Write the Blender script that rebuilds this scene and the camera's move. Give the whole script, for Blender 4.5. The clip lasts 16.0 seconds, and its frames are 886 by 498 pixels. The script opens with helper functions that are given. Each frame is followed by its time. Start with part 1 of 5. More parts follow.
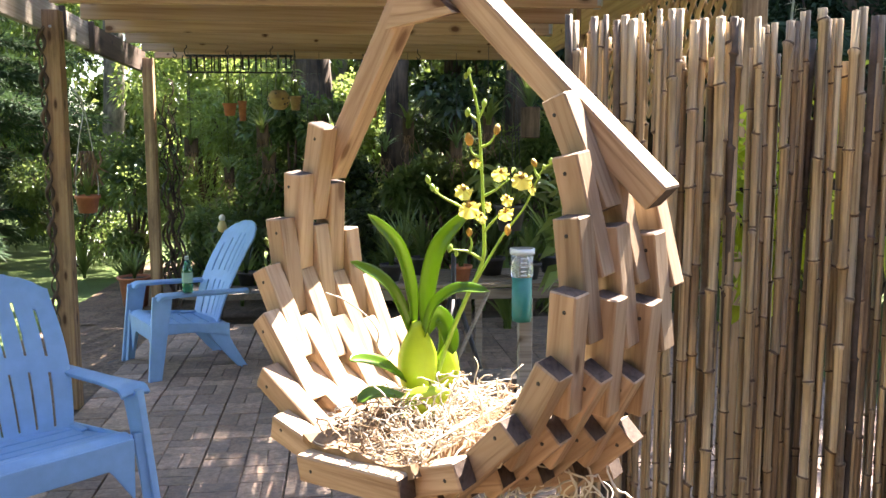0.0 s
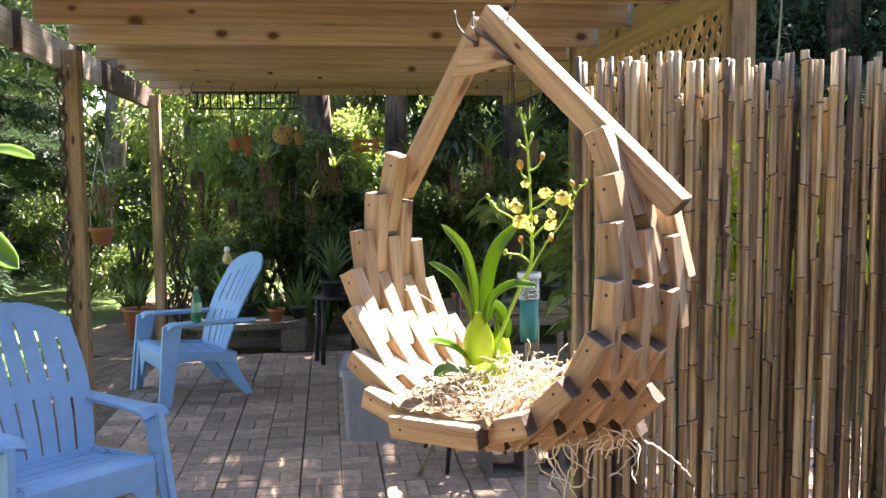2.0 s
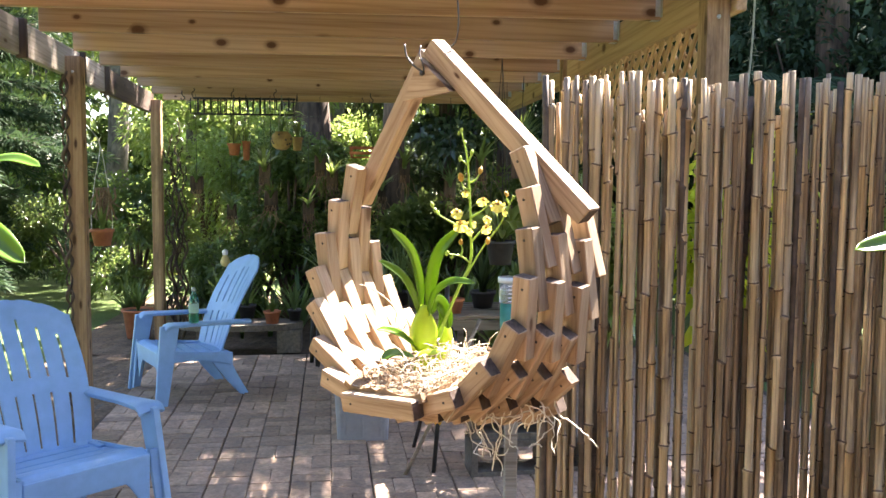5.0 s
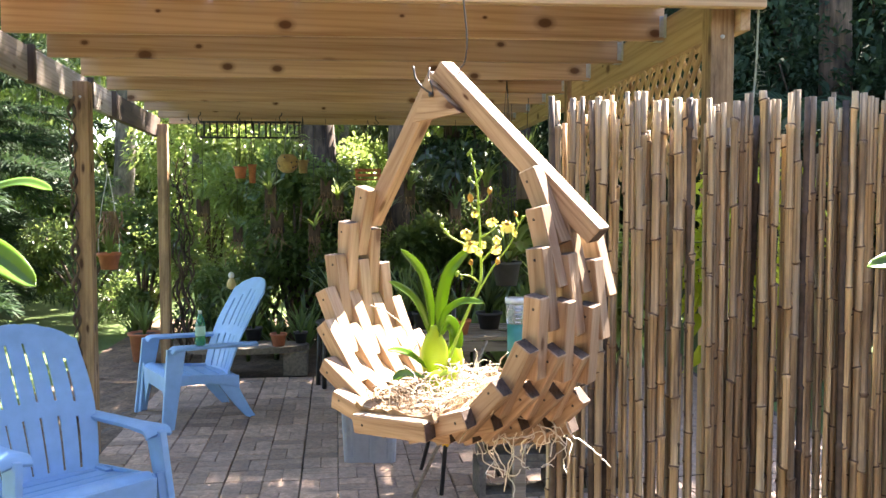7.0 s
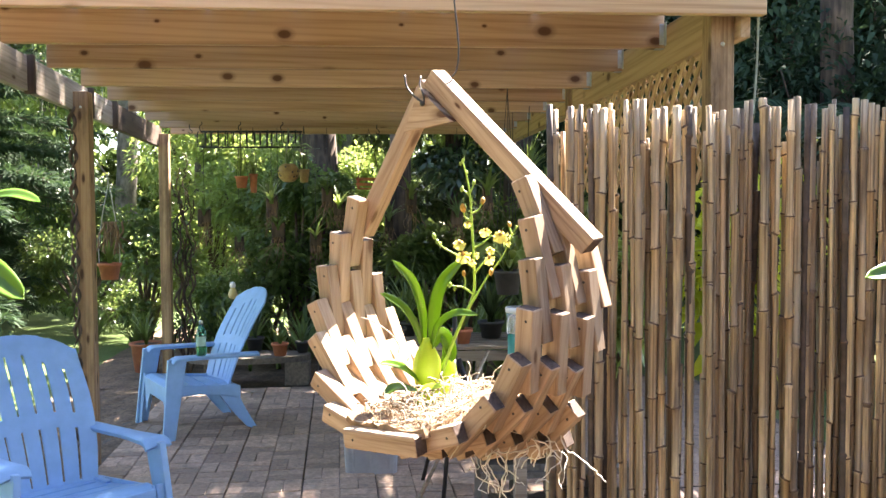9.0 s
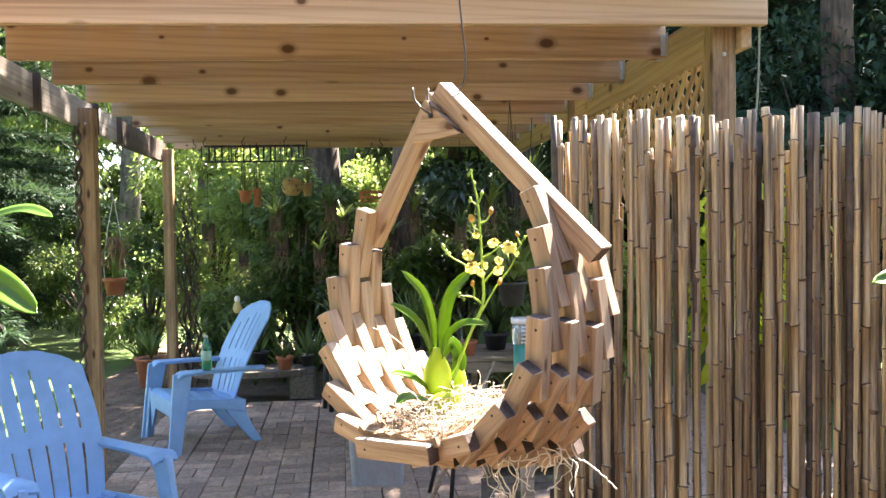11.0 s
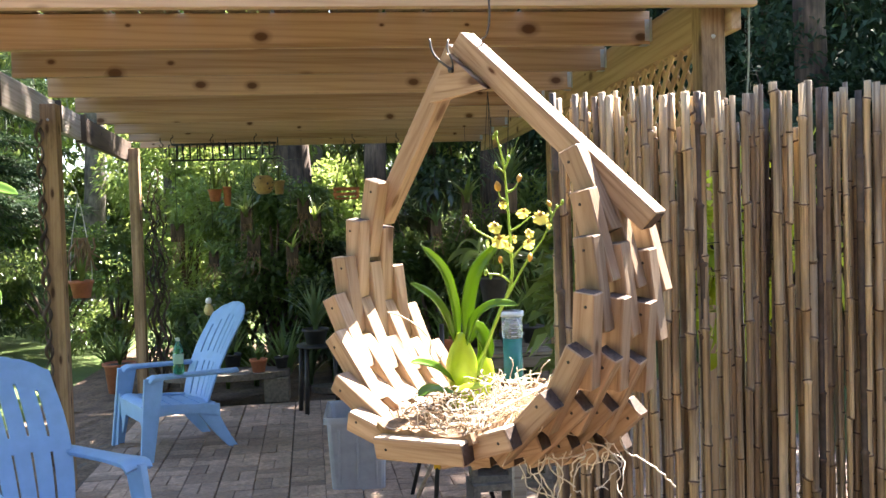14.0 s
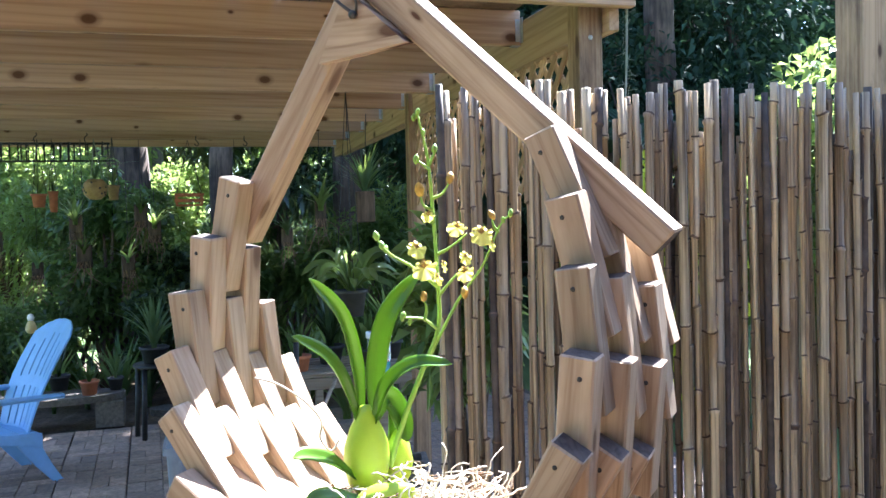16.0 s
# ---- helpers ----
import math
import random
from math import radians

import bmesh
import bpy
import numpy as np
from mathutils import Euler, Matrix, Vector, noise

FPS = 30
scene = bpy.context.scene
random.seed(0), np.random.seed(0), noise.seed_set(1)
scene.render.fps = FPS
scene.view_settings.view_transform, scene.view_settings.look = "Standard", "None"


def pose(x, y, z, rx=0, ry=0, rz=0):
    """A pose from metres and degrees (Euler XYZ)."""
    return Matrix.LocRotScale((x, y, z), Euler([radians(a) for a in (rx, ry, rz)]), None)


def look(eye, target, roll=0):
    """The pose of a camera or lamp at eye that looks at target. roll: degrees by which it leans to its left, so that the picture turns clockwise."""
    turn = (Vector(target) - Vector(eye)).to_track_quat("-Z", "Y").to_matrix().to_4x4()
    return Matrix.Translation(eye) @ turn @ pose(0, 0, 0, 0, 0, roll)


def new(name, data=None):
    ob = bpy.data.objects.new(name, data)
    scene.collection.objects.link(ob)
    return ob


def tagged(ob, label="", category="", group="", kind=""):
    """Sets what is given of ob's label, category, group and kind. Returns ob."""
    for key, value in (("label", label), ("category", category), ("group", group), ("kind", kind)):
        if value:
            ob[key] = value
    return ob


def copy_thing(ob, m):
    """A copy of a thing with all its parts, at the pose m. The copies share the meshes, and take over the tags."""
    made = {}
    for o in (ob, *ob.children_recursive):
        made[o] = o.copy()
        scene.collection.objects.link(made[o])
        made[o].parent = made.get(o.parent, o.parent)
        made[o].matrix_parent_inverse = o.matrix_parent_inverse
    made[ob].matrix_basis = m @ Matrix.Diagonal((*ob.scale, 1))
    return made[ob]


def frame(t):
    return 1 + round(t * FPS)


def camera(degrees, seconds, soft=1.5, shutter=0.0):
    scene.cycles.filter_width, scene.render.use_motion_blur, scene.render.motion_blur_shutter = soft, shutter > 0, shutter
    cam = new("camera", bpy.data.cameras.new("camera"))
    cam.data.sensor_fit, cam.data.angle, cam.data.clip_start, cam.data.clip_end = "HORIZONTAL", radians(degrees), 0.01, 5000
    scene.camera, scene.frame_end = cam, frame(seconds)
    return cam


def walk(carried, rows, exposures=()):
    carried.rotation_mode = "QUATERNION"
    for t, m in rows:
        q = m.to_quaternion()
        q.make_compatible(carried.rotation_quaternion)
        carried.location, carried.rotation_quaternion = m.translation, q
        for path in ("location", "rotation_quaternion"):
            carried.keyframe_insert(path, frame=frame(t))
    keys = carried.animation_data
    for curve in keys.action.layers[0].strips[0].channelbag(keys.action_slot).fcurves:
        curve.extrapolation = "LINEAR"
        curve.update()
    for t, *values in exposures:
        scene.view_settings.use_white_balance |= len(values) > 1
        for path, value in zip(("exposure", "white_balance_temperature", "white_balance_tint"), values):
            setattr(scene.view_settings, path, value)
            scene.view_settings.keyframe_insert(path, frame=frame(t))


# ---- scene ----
cam = camera(52.9, 16.0)
PATH = [
    (0, (0.012, -0.115, 1.529), (0.176, 1.863, 1.279), -0.1),
    (0.5, (0.023, -0.12, 1.522), (0.18, 1.858, 1.27), -0.9),
    (1, (0.028, -0.148, 1.519), (0.18, 1.834, 1.301), -0.9),
    (1.5, (-0.003, -0.179, 1.52), (0.157, 1.806, 1.338), -0.8),
    (2, (-0.07, -0.288, 1.521), (0.113, 1.696, 1.346), -0.4),
    (2.5, (-0.084, -0.392, 1.529), (0.124, 1.589, 1.353), -0.1),
    (3, (-0.067, -0.413, 1.526), (0.14, 1.569, 1.349), 0.3),
    (5.5, (-0.021, -0.436, 1.527), (0.154, 1.55, 1.37), 0.2),
    (6, (-0.026, -0.434, 1.526), (0.145, 1.553, 1.373), 0.1),
    (6.5, (-0.029, -0.435, 1.526), (0.144, 1.553, 1.387), -0.0),
    (7, (-0.028, -0.436, 1.526), (0.141, 1.553, 1.413), -0.1),
    (7.5, (-0.028, -0.434, 1.527), (0.142, 1.557, 1.43), -0.1),
    (8, (-0.025, -0.426, 1.527), (0.142, 1.565, 1.432), -0.1),
    (8.5, (-0.013, -0.419, 1.528), (0.151, 1.572, 1.431), -0.2),
    (11, (-0.022, -0.43, 1.526), (0.134, 1.563, 1.46), -0.9),
    (11.5, (-0.029, -0.417, 1.526), (0.122, 1.576, 1.457), -1.0),
    (12, (-0.068, -0.397, 1.517), (0.089, 1.595, 1.445), -1.3),
    (12.5, (-0.093, -0.404, 1.508), (0.104, 1.585, 1.437), -1.6),
    (13, (-0.092, -0.402, 1.499), (0.14, 1.584, 1.432), -1.8),
    (13.5, (-0.093, -0.379, 1.495), (0.136, 1.606, 1.428), -2.0),
    (14, (-0.071, -0.304, 1.494), (0.155, 1.682, 1.427), -1.8),
    (14.5, (-0.022, -0.24, 1.505), (0.203, 1.746, 1.448), -0.9),
    (15, (-0.028, -0.137, 1.506), (0.211, 1.848, 1.45), -0.8),
    (15.5, (-0.068, -0.034, 1.501), (0.352, 1.92, 1.446), -0.7),
    (16, (-0.07, 0.004, 1.502), (0.489, 1.924, 1.444), -1.5),
]
walk(cam, [(t, look(eye, target, roll)) for t, eye, target, roll in PATH],
     exposures=((0, 3.5, 6650, 19), (3, 3.5, 6650, 19), (5.5, 3.75, 6600, 19), (8.5, 3.83, 6600, 19), (11, 3.82, 6450, 19),
                (12.5, 3.7, 6500, 19), (14, 3.55, 6450, 18), (15, 3.77, 5700, 16), (16, 3.62, 5200, 15)))

# ---- light ----
SUN_AZ, SUN_EL = 44.5, 54.0          # azimuth from +y towards +x, elevation
world = bpy.data.worlds.new("world")
scene.world = world
world.use_nodes = True
wn = world.node_tree
sky = wn.nodes.new("ShaderNodeTexSky")
sky.sky_type = "NISHITA"
sky.sun_disc = False
sky.sun_elevation = radians(SUN_EL)
sky.sun_rotation = radians(SUN_AZ)
wn.links.new(sky.outputs[0], wn.nodes["Background"].inputs[0])
wn.nodes["Background"].inputs[1].default_value = 0.062
sun = new("sun", bpy.data.lights.new("sun", "SUN"))
sun.data.energy = 5.0
sun.data.angle = radians(0.55)
sun.data.color = (1.0, 0.93, 0.82)
SUN_DIR = Vector((math.sin(radians(SUN_AZ)) * math.cos(radians(SUN_EL)),
                  math.cos(radians(SUN_AZ)) * math.cos(radians(SUN_EL)), math.sin(radians(SUN_EL))))
sun.matrix_world = look(SUN_DIR * 30, (0, 0, 0))

rng = np.random.default_rng(7)
R = random.Random(11)


# ---- mesh helpers ----
def put(name, mesh, material, parent=None, label="", m=None):
    ob = new(name, mesh)
    if material is not None and not mesh.materials:
        mesh.materials.append(material)
    if m is not None:
        ob.matrix_basis = m
    if parent is not None:
        ob.parent = parent
    if label:
        ob["label"] = label
    return ob


def mesh_of(bm, smooth=False):
    me = bpy.data.meshes.new("mesh")
    bmesh.ops.recalc_face_normals(bm, faces=bm.faces[:])
    bm.to_mesh(me)
    bm.free()
    if smooth:
        me.polygons.foreach_set("use_smooth", [True] * len(me.polygons))
    return me


def part(name, bm, material, parent, label="", m=None, smooth=False):
    me = mesh_of(bm, smooth) if isinstance(bm, bmesh.types.BMesh) else bm
    return put(name, me, material, parent, label, m)


def thing(name, label, category, m=None, group="", kind=""):
    ob = new(name)
    ob.empty_display_size = 0.05
    if m is not None:
        ob.matrix_basis = m
    return tagged(ob, label, category, group, kind)


def box(x, y, z, bevel=0.002, at=(0, 0, 0)):
    bm = bmesh.new()
    bmesh.ops.create_cube(bm, size=1.0)
    bmesh.ops.scale(bm, vec=(x, y, z), verts=bm.verts)
    if bevel:
        bmesh.ops.bevel(bm, geom=bm.edges[:], offset=bevel, segments=1, affect="EDGES")
    bmesh.ops.translate(bm, vec=at, verts=bm.verts)
    return bm


def add_box(bm, x, y, z, at, m=None):
    r = bmesh.ops.create_cube(bm, size=1.0)
    bmesh.ops.scale(bm, vec=(x, y, z), verts=r["verts"])
    if m is not None:
        bmesh.ops.transform(bm, matrix=m, verts=r["verts"])
    bmesh.ops.translate(bm, vec=at, verts=r["verts"])
    return r["verts"]


def mesh_raw(verts, faces, smooth=True):
    me = bpy.data.meshes.new("mesh")
    me.from_pydata([tuple(v) for v in verts], [], [tuple(f) for f in faces])
    me.polygons.foreach_set("use_smooth", [smooth] * len(me.polygons))
    me.update()
    return me


def spline(points, n):
    """Catmull-Rom through the points, n samples."""
    p = np.array(points, float)
    q = np.vstack([2 * p[0] - p[1], p, 2 * p[-1] - p[-2]])
    out = []
    for t in np.linspace(0, len(p) - 1, n):
        i = min(int(t), len(p) - 2)
        f = t - i
        a, b, c, d = q[i], q[i + 1], q[i + 2], q[i + 3]
        out.append(0.5 * (2 * b + (c - a) * f + (2 * a - 5 * b + 4 * c - d) * f * f + (3 * b - a - 3 * c + d) * f ** 3))
    return np.array(out)


def tube_data(points, radii, sides=8, base=0):
    p = np.array(points, float)
    r = np.broadcast_to(np.array(radii, float), (len(p),))
    t = np.gradient(p, axis=0)
    t /= np.linalg.norm(t, axis=1)[:, None] + 1e-12
    ref = np.array((0.0, 0.0, 1.0)) if abs(t[0][2]) < 0.8 else np.array((1.0, 0.0, 0.0))
    verts, faces = [], []
    a = np.linspace(0, 2 * math.pi, sides, endpoint=False)
    for i in range(len(p)):
        n = ref - t[i] * (ref @ t[i])
        n /= np.linalg.norm(n) + 1e-12
        ref = n
        b = np.cross(t[i], n)
        verts += list(p[i] + r[i] * (np.cos(a)[:, None] * n + np.sin(a)[:, None] * b))
    for i in range(len(p) - 1):
        for j in range(sides):
            k = (j + 1) % sides
            faces.append((base + i * sides + j, base + i * sides + k, base + (i + 1) * sides + k, base + (i + 1) * sides + j))
    faces.append(tuple(base + j for j in reversed(range(sides))))
    faces.append(tuple(base + (len(p) - 1) * sides + j for j in range(sides)))
    return verts, faces


def tube(points, radii, sides=8):
    return mesh_raw(*tube_data(points, radii, sides))


def tubes(list_of):
    V, F = [], []
    for pts, rad, sides in list_of:
        v, f = tube_data(pts, rad, sides, len(V))
        V += v
        F += f
    return mesh_raw(V, F)


def lathe(profile, sides=24):
    """A surface of revolution round z from (radius, height) pairs."""
    V, F = [], []
    for r, z in profile:
        for j in range(sides):
            a = 2 * math.pi * j / sides
            V.append((r * math.cos(a), r * math.sin(a), z))
    for i in range(len(profile) - 1):
        for j in range(sides):
            k = (j + 1) % sides
            F.append((i * sides + j, i * sides + k, (i + 1) * sides + k, (i + 1) * sides + j))
    return mesh_raw(V, F)


def tri_mesh(verts, tris, smooth=False):
    me = bpy.data.meshes.new("mesh")
    nv, nt = len(verts), len(tris)
    me.vertices.add(nv)
    me.vertices.foreach_set("co", np.asarray(verts, np.float32).ravel())
    me.loops.add(nt * 3)
    me.loops.foreach_set("vertex_index", np.asarray(tris, np.int32).ravel())
    me.polygons.add(nt)
    me.polygons.foreach_set("loop_start", np.arange(0, nt * 3, 3, dtype=np.int32))
    me.polygons.foreach_set("loop_total", np.full(nt, 3, np.int32))
    me.update(calc_edges=True)
    me.validate()
    return me


def unit(a):
    return a / (np.linalg.norm(a, axis=-1, keepdims=True) + 1e-9)


def leaves(centres, direction, length, width, fold=0.15, droop=0.25):
    """Many separate folded leaves: arrays of centres and directions; five corners and four triangles each."""
    c = np.asarray(centres, float)
    n = len(c)
    d = unit(np.asarray(direction, float))
    L = np.broadcast_to(np.asarray(length, float), (n,))[:, None]
    W = np.broadcast_to(np.asarray(width, float), (n,))[:, None]
    side = unit(np.cross(d, rng.normal(size=(n, 3)) * 0.5 + np.array((0, 0, 1.0))))
    up = np.cross(side, d)
    tip = c + d * L - np.array((0, 0, 1.0)) * L * droop
    mid = c + d * L * 0.45
    v = np.stack([c, mid + side * W * 0.5 + up * W * fold, mid - up * W * fold * 0.3, mid - side * W * 0.5 + up * W * fold, tip], axis=1).reshape(-1, 3)
    k = (np.arange(n) * 5)[:, None]
    tris = np.concatenate([k + (0, 2, 1), k + (0, 3, 2), k + (1, 2, 4), k + (2, 3, 4)], axis=1).reshape(-1, 3)
    return v, tris


def joined(blocks):
    V, T, o = [], [], 0
    for v, t in blocks:
        V.append(v)
        T.append(t + o)
        o += len(v)
    return tri_mesh(np.concatenate(V), np.concatenate(T))


def blob(n, centre, radius, shell=0.5):
    """Points in an ellipsoid, denser to the outside."""
    d = unit(rng.normal(size=(n, 3)))
    r = rng.uniform(shell ** 3, 1, size=(n, 1)) ** (1 / 3)
    return np.asarray(centre, float) + d * r * np.asarray(radius, float), d


# ---- materials ----
def material(name):
    m = bpy.data.materials.new(name)
    m.use_nodes = True
    return m, m.node_tree.nodes, m.node_tree.links, m.node_tree.nodes["Principled BSDF"]


def ramp(nodes, stops):
    r = nodes.new("ShaderNodeValToRGB")
    e = r.color_ramp.elements
    while len(e) < len(stops):
        e.new(0.5)
    for k, (p, c) in zip(e, stops):
        k.position, k.color = p, (*c, 1) if len(c) == 3 else c
    return r


def coords(nodes, links, scale, kind="Object", jitter=True):
    t = nodes.new("ShaderNodeTexCoord")
    m = nodes.new("ShaderNodeMapping")
    m.inputs["Scale"].default_value = scale
    links.new(t.outputs[kind], m.inputs["Vector"])
    if jitter:
        info = nodes.new("ShaderNodeObjectInfo")
        mul = nodes.new("ShaderNodeVectorMath")
        mul.operation = "SCALE"
        mul.inputs[0].default_value = (37.0, 19.0, 53.0)
        links.new(info.outputs["Random"], mul.inputs["Scale"])
        links.new(mul.outputs[0], m.inputs["Location"])
    return m


def noise_tex(nodes, links, vec, scale, detail=4.0, rough=0.55):
    n = nodes.new("ShaderNodeTexNoise")
    n.inputs["Scale"].default_value = scale
    n.inputs["Detail"].default_value = detail
    n.inputs["Roughness"].default_value = rough
    links.new(vec.outputs[0], n.inputs["Vector"])
    return n


def mix_col(nodes, links, fac, a, b, mode="MIX"):
    x = nodes.new("ShaderNodeMix")
    x.data_type, x.blend_type = "RGBA", mode
    for idx, val in ((0, fac), (6, a), (7, b)):
        if isinstance(val, (int, float)):
            x.inputs[idx].default_value = val
        elif isinstance(val, tuple):
            x.inputs[idx].default_value = (*val, 1)
        else:
            links.new(val, x.inputs[idx])
    return x.outputs[2]


def bump(nodes, links, height, bsdf, strength=0.3, distance=0.002):
    b = nodes.new("ShaderNodeBump")
    b.inputs["Strength"].default_value = strength
    b.inputs["Distance"].default_value = distance
    links.new(height, b.inputs["Height"])
    links.new(b.outputs[0], bsdf.inputs["Normal"])


def wood(name, light, dark, knot, grain=(6, 160, 160), knots=(3, 3, 3), rough=0.7, spread=0.25, dirt=None):
    """Sawn softwood with its grain along the piece's own x."""
    m, n, l, b = material(name)
    v = coords(n, l, (grain[0] * 0.25, grain[1] * 0.25, grain[2] * 0.25))
    g = noise_tex(n, l, v, 1.0, 5, 0.6)
    g.inputs["Distortion"].default_value = 0.6
    col = ramp(n, [(0.3, dark), (0.52, light), (0.75, tuple(min(1, c * 1.12) for c in light))])
    l.new(g.outputs[0], col.inputs[0])
    v2 = coords(n, l, (grain[0] * 0.12, grain[1] * 0.03, grain[2] * 0.03))
    big = noise_tex(n, l, v2, 1.0, 2)
    tone = ramp(n, [(0.3, (0.72, 0.68, 0.62)), (0.7, (1.05, 1.04, 1.02))])
    l.new(big.outputs[0], tone.inputs[0])
    c = mix_col(n, l, 1.0, col.outputs[0], tone.outputs[0], "MULTIPLY")
    vw = coords(n, l, (grain[0] * 0.55, grain[1] * 0.16, grain[2] * 0.16))
    wave = n.new("ShaderNodeTexWave")
    wave.bands_direction = "DIAGONAL"
    for key, value in (("Scale", 1.0), ("Distortion", 5.0), ("Detail", 2.0), ("Detail Scale", 0.8)):
        wave.inputs[key].default_value = value
    l.new(vw.outputs[0], wave.inputs["Vector"])
    lines = ramp(n, [(0.0, (0.80, 0.72, 0.64)), (0.30, (1.0, 1.0, 1.0)), (1.0, (1.04, 1.04, 1.04))])
    l.new(wave.outputs[0], lines.inputs[0])
    c = mix_col(n, l, 0.42, c, lines.outputs[0], "MULTIPLY")
    vk = coords(n, l, knots)
    sep, com, lump = n.new("ShaderNodeSeparateXYZ"), n.new("ShaderNodeCombineXYZ"), n.new("ShaderNodeMath")
    l.new(vk.outputs[0], sep.inputs[0])
    lump.operation = "ADD"
    l.new(sep.outputs["Y"], lump.inputs[0])
    l.new(sep.outputs["Z"], lump.inputs[1])
    l.new(sep.outputs["X"], com.inputs["X"])
    l.new(lump.outputs[0], com.inputs["Y"])
    vo = n.new("ShaderNodeTexVoronoi")
    vo.voronoi_dimensions = "2D"
    vo.inputs["Scale"].default_value = 1.0
    l.new(com.outputs[0], vo.inputs["Vector"])
    kr = ramp(n, [(0.0, (1, 1, 1)), (0.07, (0.95, 0.95, 0.95)), (0.10, (0.45, 0.45, 0.45)), (0.17, (0, 0, 0))])
    pick, grow, big_or_small = n.new("ShaderNodeSeparateColor"), n.new("ShaderNodeMath"), n.new("ShaderNodeMath")
    l.new(vo.outputs["Color"], pick.inputs[0])
    grow.operation, big_or_small.operation = "ADD", "DIVIDE"
    grow.inputs[1].default_value = 0.35
    l.new(pick.outputs[1], grow.inputs[0])
    l.new(vo.outputs["Distance"], big_or_small.inputs[0])
    l.new(grow.outputs[0], big_or_small.inputs[1])
    l.new(big_or_small.outputs[0], kr.inputs[0])
    some = ramp(n, [(0.45, (0, 0, 0)), (0.50, (1, 1, 1))])
    l.new(pick.outputs[0], some.inputs[0])
    kn = mix_col(n, l, 1.0, kr.outputs[0], some.outputs[0], "MULTIPLY")
    c = mix_col(n, l, kn, c, knot)
    info = n.new("ShaderNodeObjectInfo")
    vr = ramp(n, [(0, tuple(1 - spread for _ in range(3))), (1, (1.0, 1.0, 1.0))])
    l.new(info.outputs["Random"], vr.inputs[0])
    c = mix_col(n, l, 1.0, c, vr.outputs[0], "MULTIPLY")
    if dirt:
        vd = coords(n, l, (2, 9, 9))
        nd = noise_tex(n, l, vd, 1.0, 6, 0.7)
        dr = ramp(n, [(0.45, (0, 0, 0)), (0.72, (1, 1, 1))])
        l.new(nd.outputs[0], dr.inputs[0])
        c = mix_col(n, l, dr.outputs[0], c, dirt)
    l.new(c, b.inputs["Base Color"])
    b.inputs["Roughness"].default_value = rough
    b.inputs["Specular IOR Level"].default_value = 0.3
    bump(n, l, g.outputs[0], b, 0.35, 0.0015)
    return m


def plain(name, colour, rough=0.5, metal=0.0, vary=0.12, scale=30.0, bump_s=0.15, spread=0.0, stretch=1.0):
    m, n, l, b = material(name)
    v = coords(n, l, (scale, scale, scale * stretch))
    g = noise_tex(n, l, v, 1.0, 5, 0.6)
    v2 = coords(n, l, (scale * 0.12,) * 3)
    g2 = noise_tex(n, l, v2, 1.0, 3)
    lo, hi = tuple(c * (1 - vary) for c in colour), tuple(min(1, c * (1 + vary)) for c in colour)
    r = ramp(n, [(0.3, lo), (0.7, hi)])
    l.new(g.outputs[0], r.inputs[0])
    r2 = ramp(n, [(0.3, (1 - vary,) * 3), (0.7, (1.0,) * 3)])
    l.new(g2.outputs[0], r2.inputs[0])
    c = mix_col(n, l, 1.0, r.outputs[0], r2.outputs[0], "MULTIPLY")
    if spread:
        info = n.new("ShaderNodeObjectInfo")
        vr = ramp(n, [(0, (1 - spread,) * 3), (1, (1.0,) * 3)])
        l.new(info.outputs["Random"], vr.inputs[0])
        c = mix_col(n, l, 1.0, c, vr.outputs[0], "MULTIPLY")
    l.new(c, b.inputs["Base Color"])
    b.inputs["Roughness"].default_value = rough
    b.inputs["Metallic"].default_value = metal
    if bump_s:
        bump(n, l, g.outputs[0], b, bump_s, 0.001)
    return m


def leaf_mat(name, a, c2, trans=0.45, rough=0.45, tint=(0.55, 0.75, 0.1)):
    """Leaf: two greens by island, gloss, and light coming through."""
    m, n, l, b = material(name)
    geo = n.new("ShaderNodeNewGeometry")
    r = ramp(n, [(0.0, a), (0.8, c2), (1.0, tuple(min(1, x * 1.5) for x in c2))])
    l.new(geo.outputs["Random Per Island"], r.inputs[0])
    v = coords(n, l, (9, 9, 9), jitter=False)
    g = noise_tex(n, l, v, 1.0, 3)
    r2 = ramp(n, [(0.3, (0.6, 0.65, 0.55)), (0.7, (1.1, 1.1, 1.0))])
    l.new(g.outputs[0], r2.inputs[0])
    c = mix_col(n, l, 1.0, r.outputs[0], r2.outputs[0], "MULTIPLY")
    l.new(c, b.inputs["Base Color"])
    b.inputs["Roughness"].default_value = rough
    b.inputs["Specular IOR Level"].default_value = 0.5 if rough < 0.35 else 0.2
    t = n.new("ShaderNodeBsdfTranslucent")
    tc = mix_col(n, l, 0.6, c, tint)
    l.new(tc, t.inputs[0])
    mx = n.new("ShaderNodeMixShader")
    mx.inputs[0].default_value = trans
    l.new(b.outputs[0], mx.inputs[1])
    l.new(t.outputs[0], mx.inputs[2])
    l.new(mx.outputs[0], n["Material Output"].inputs[0])
    return m


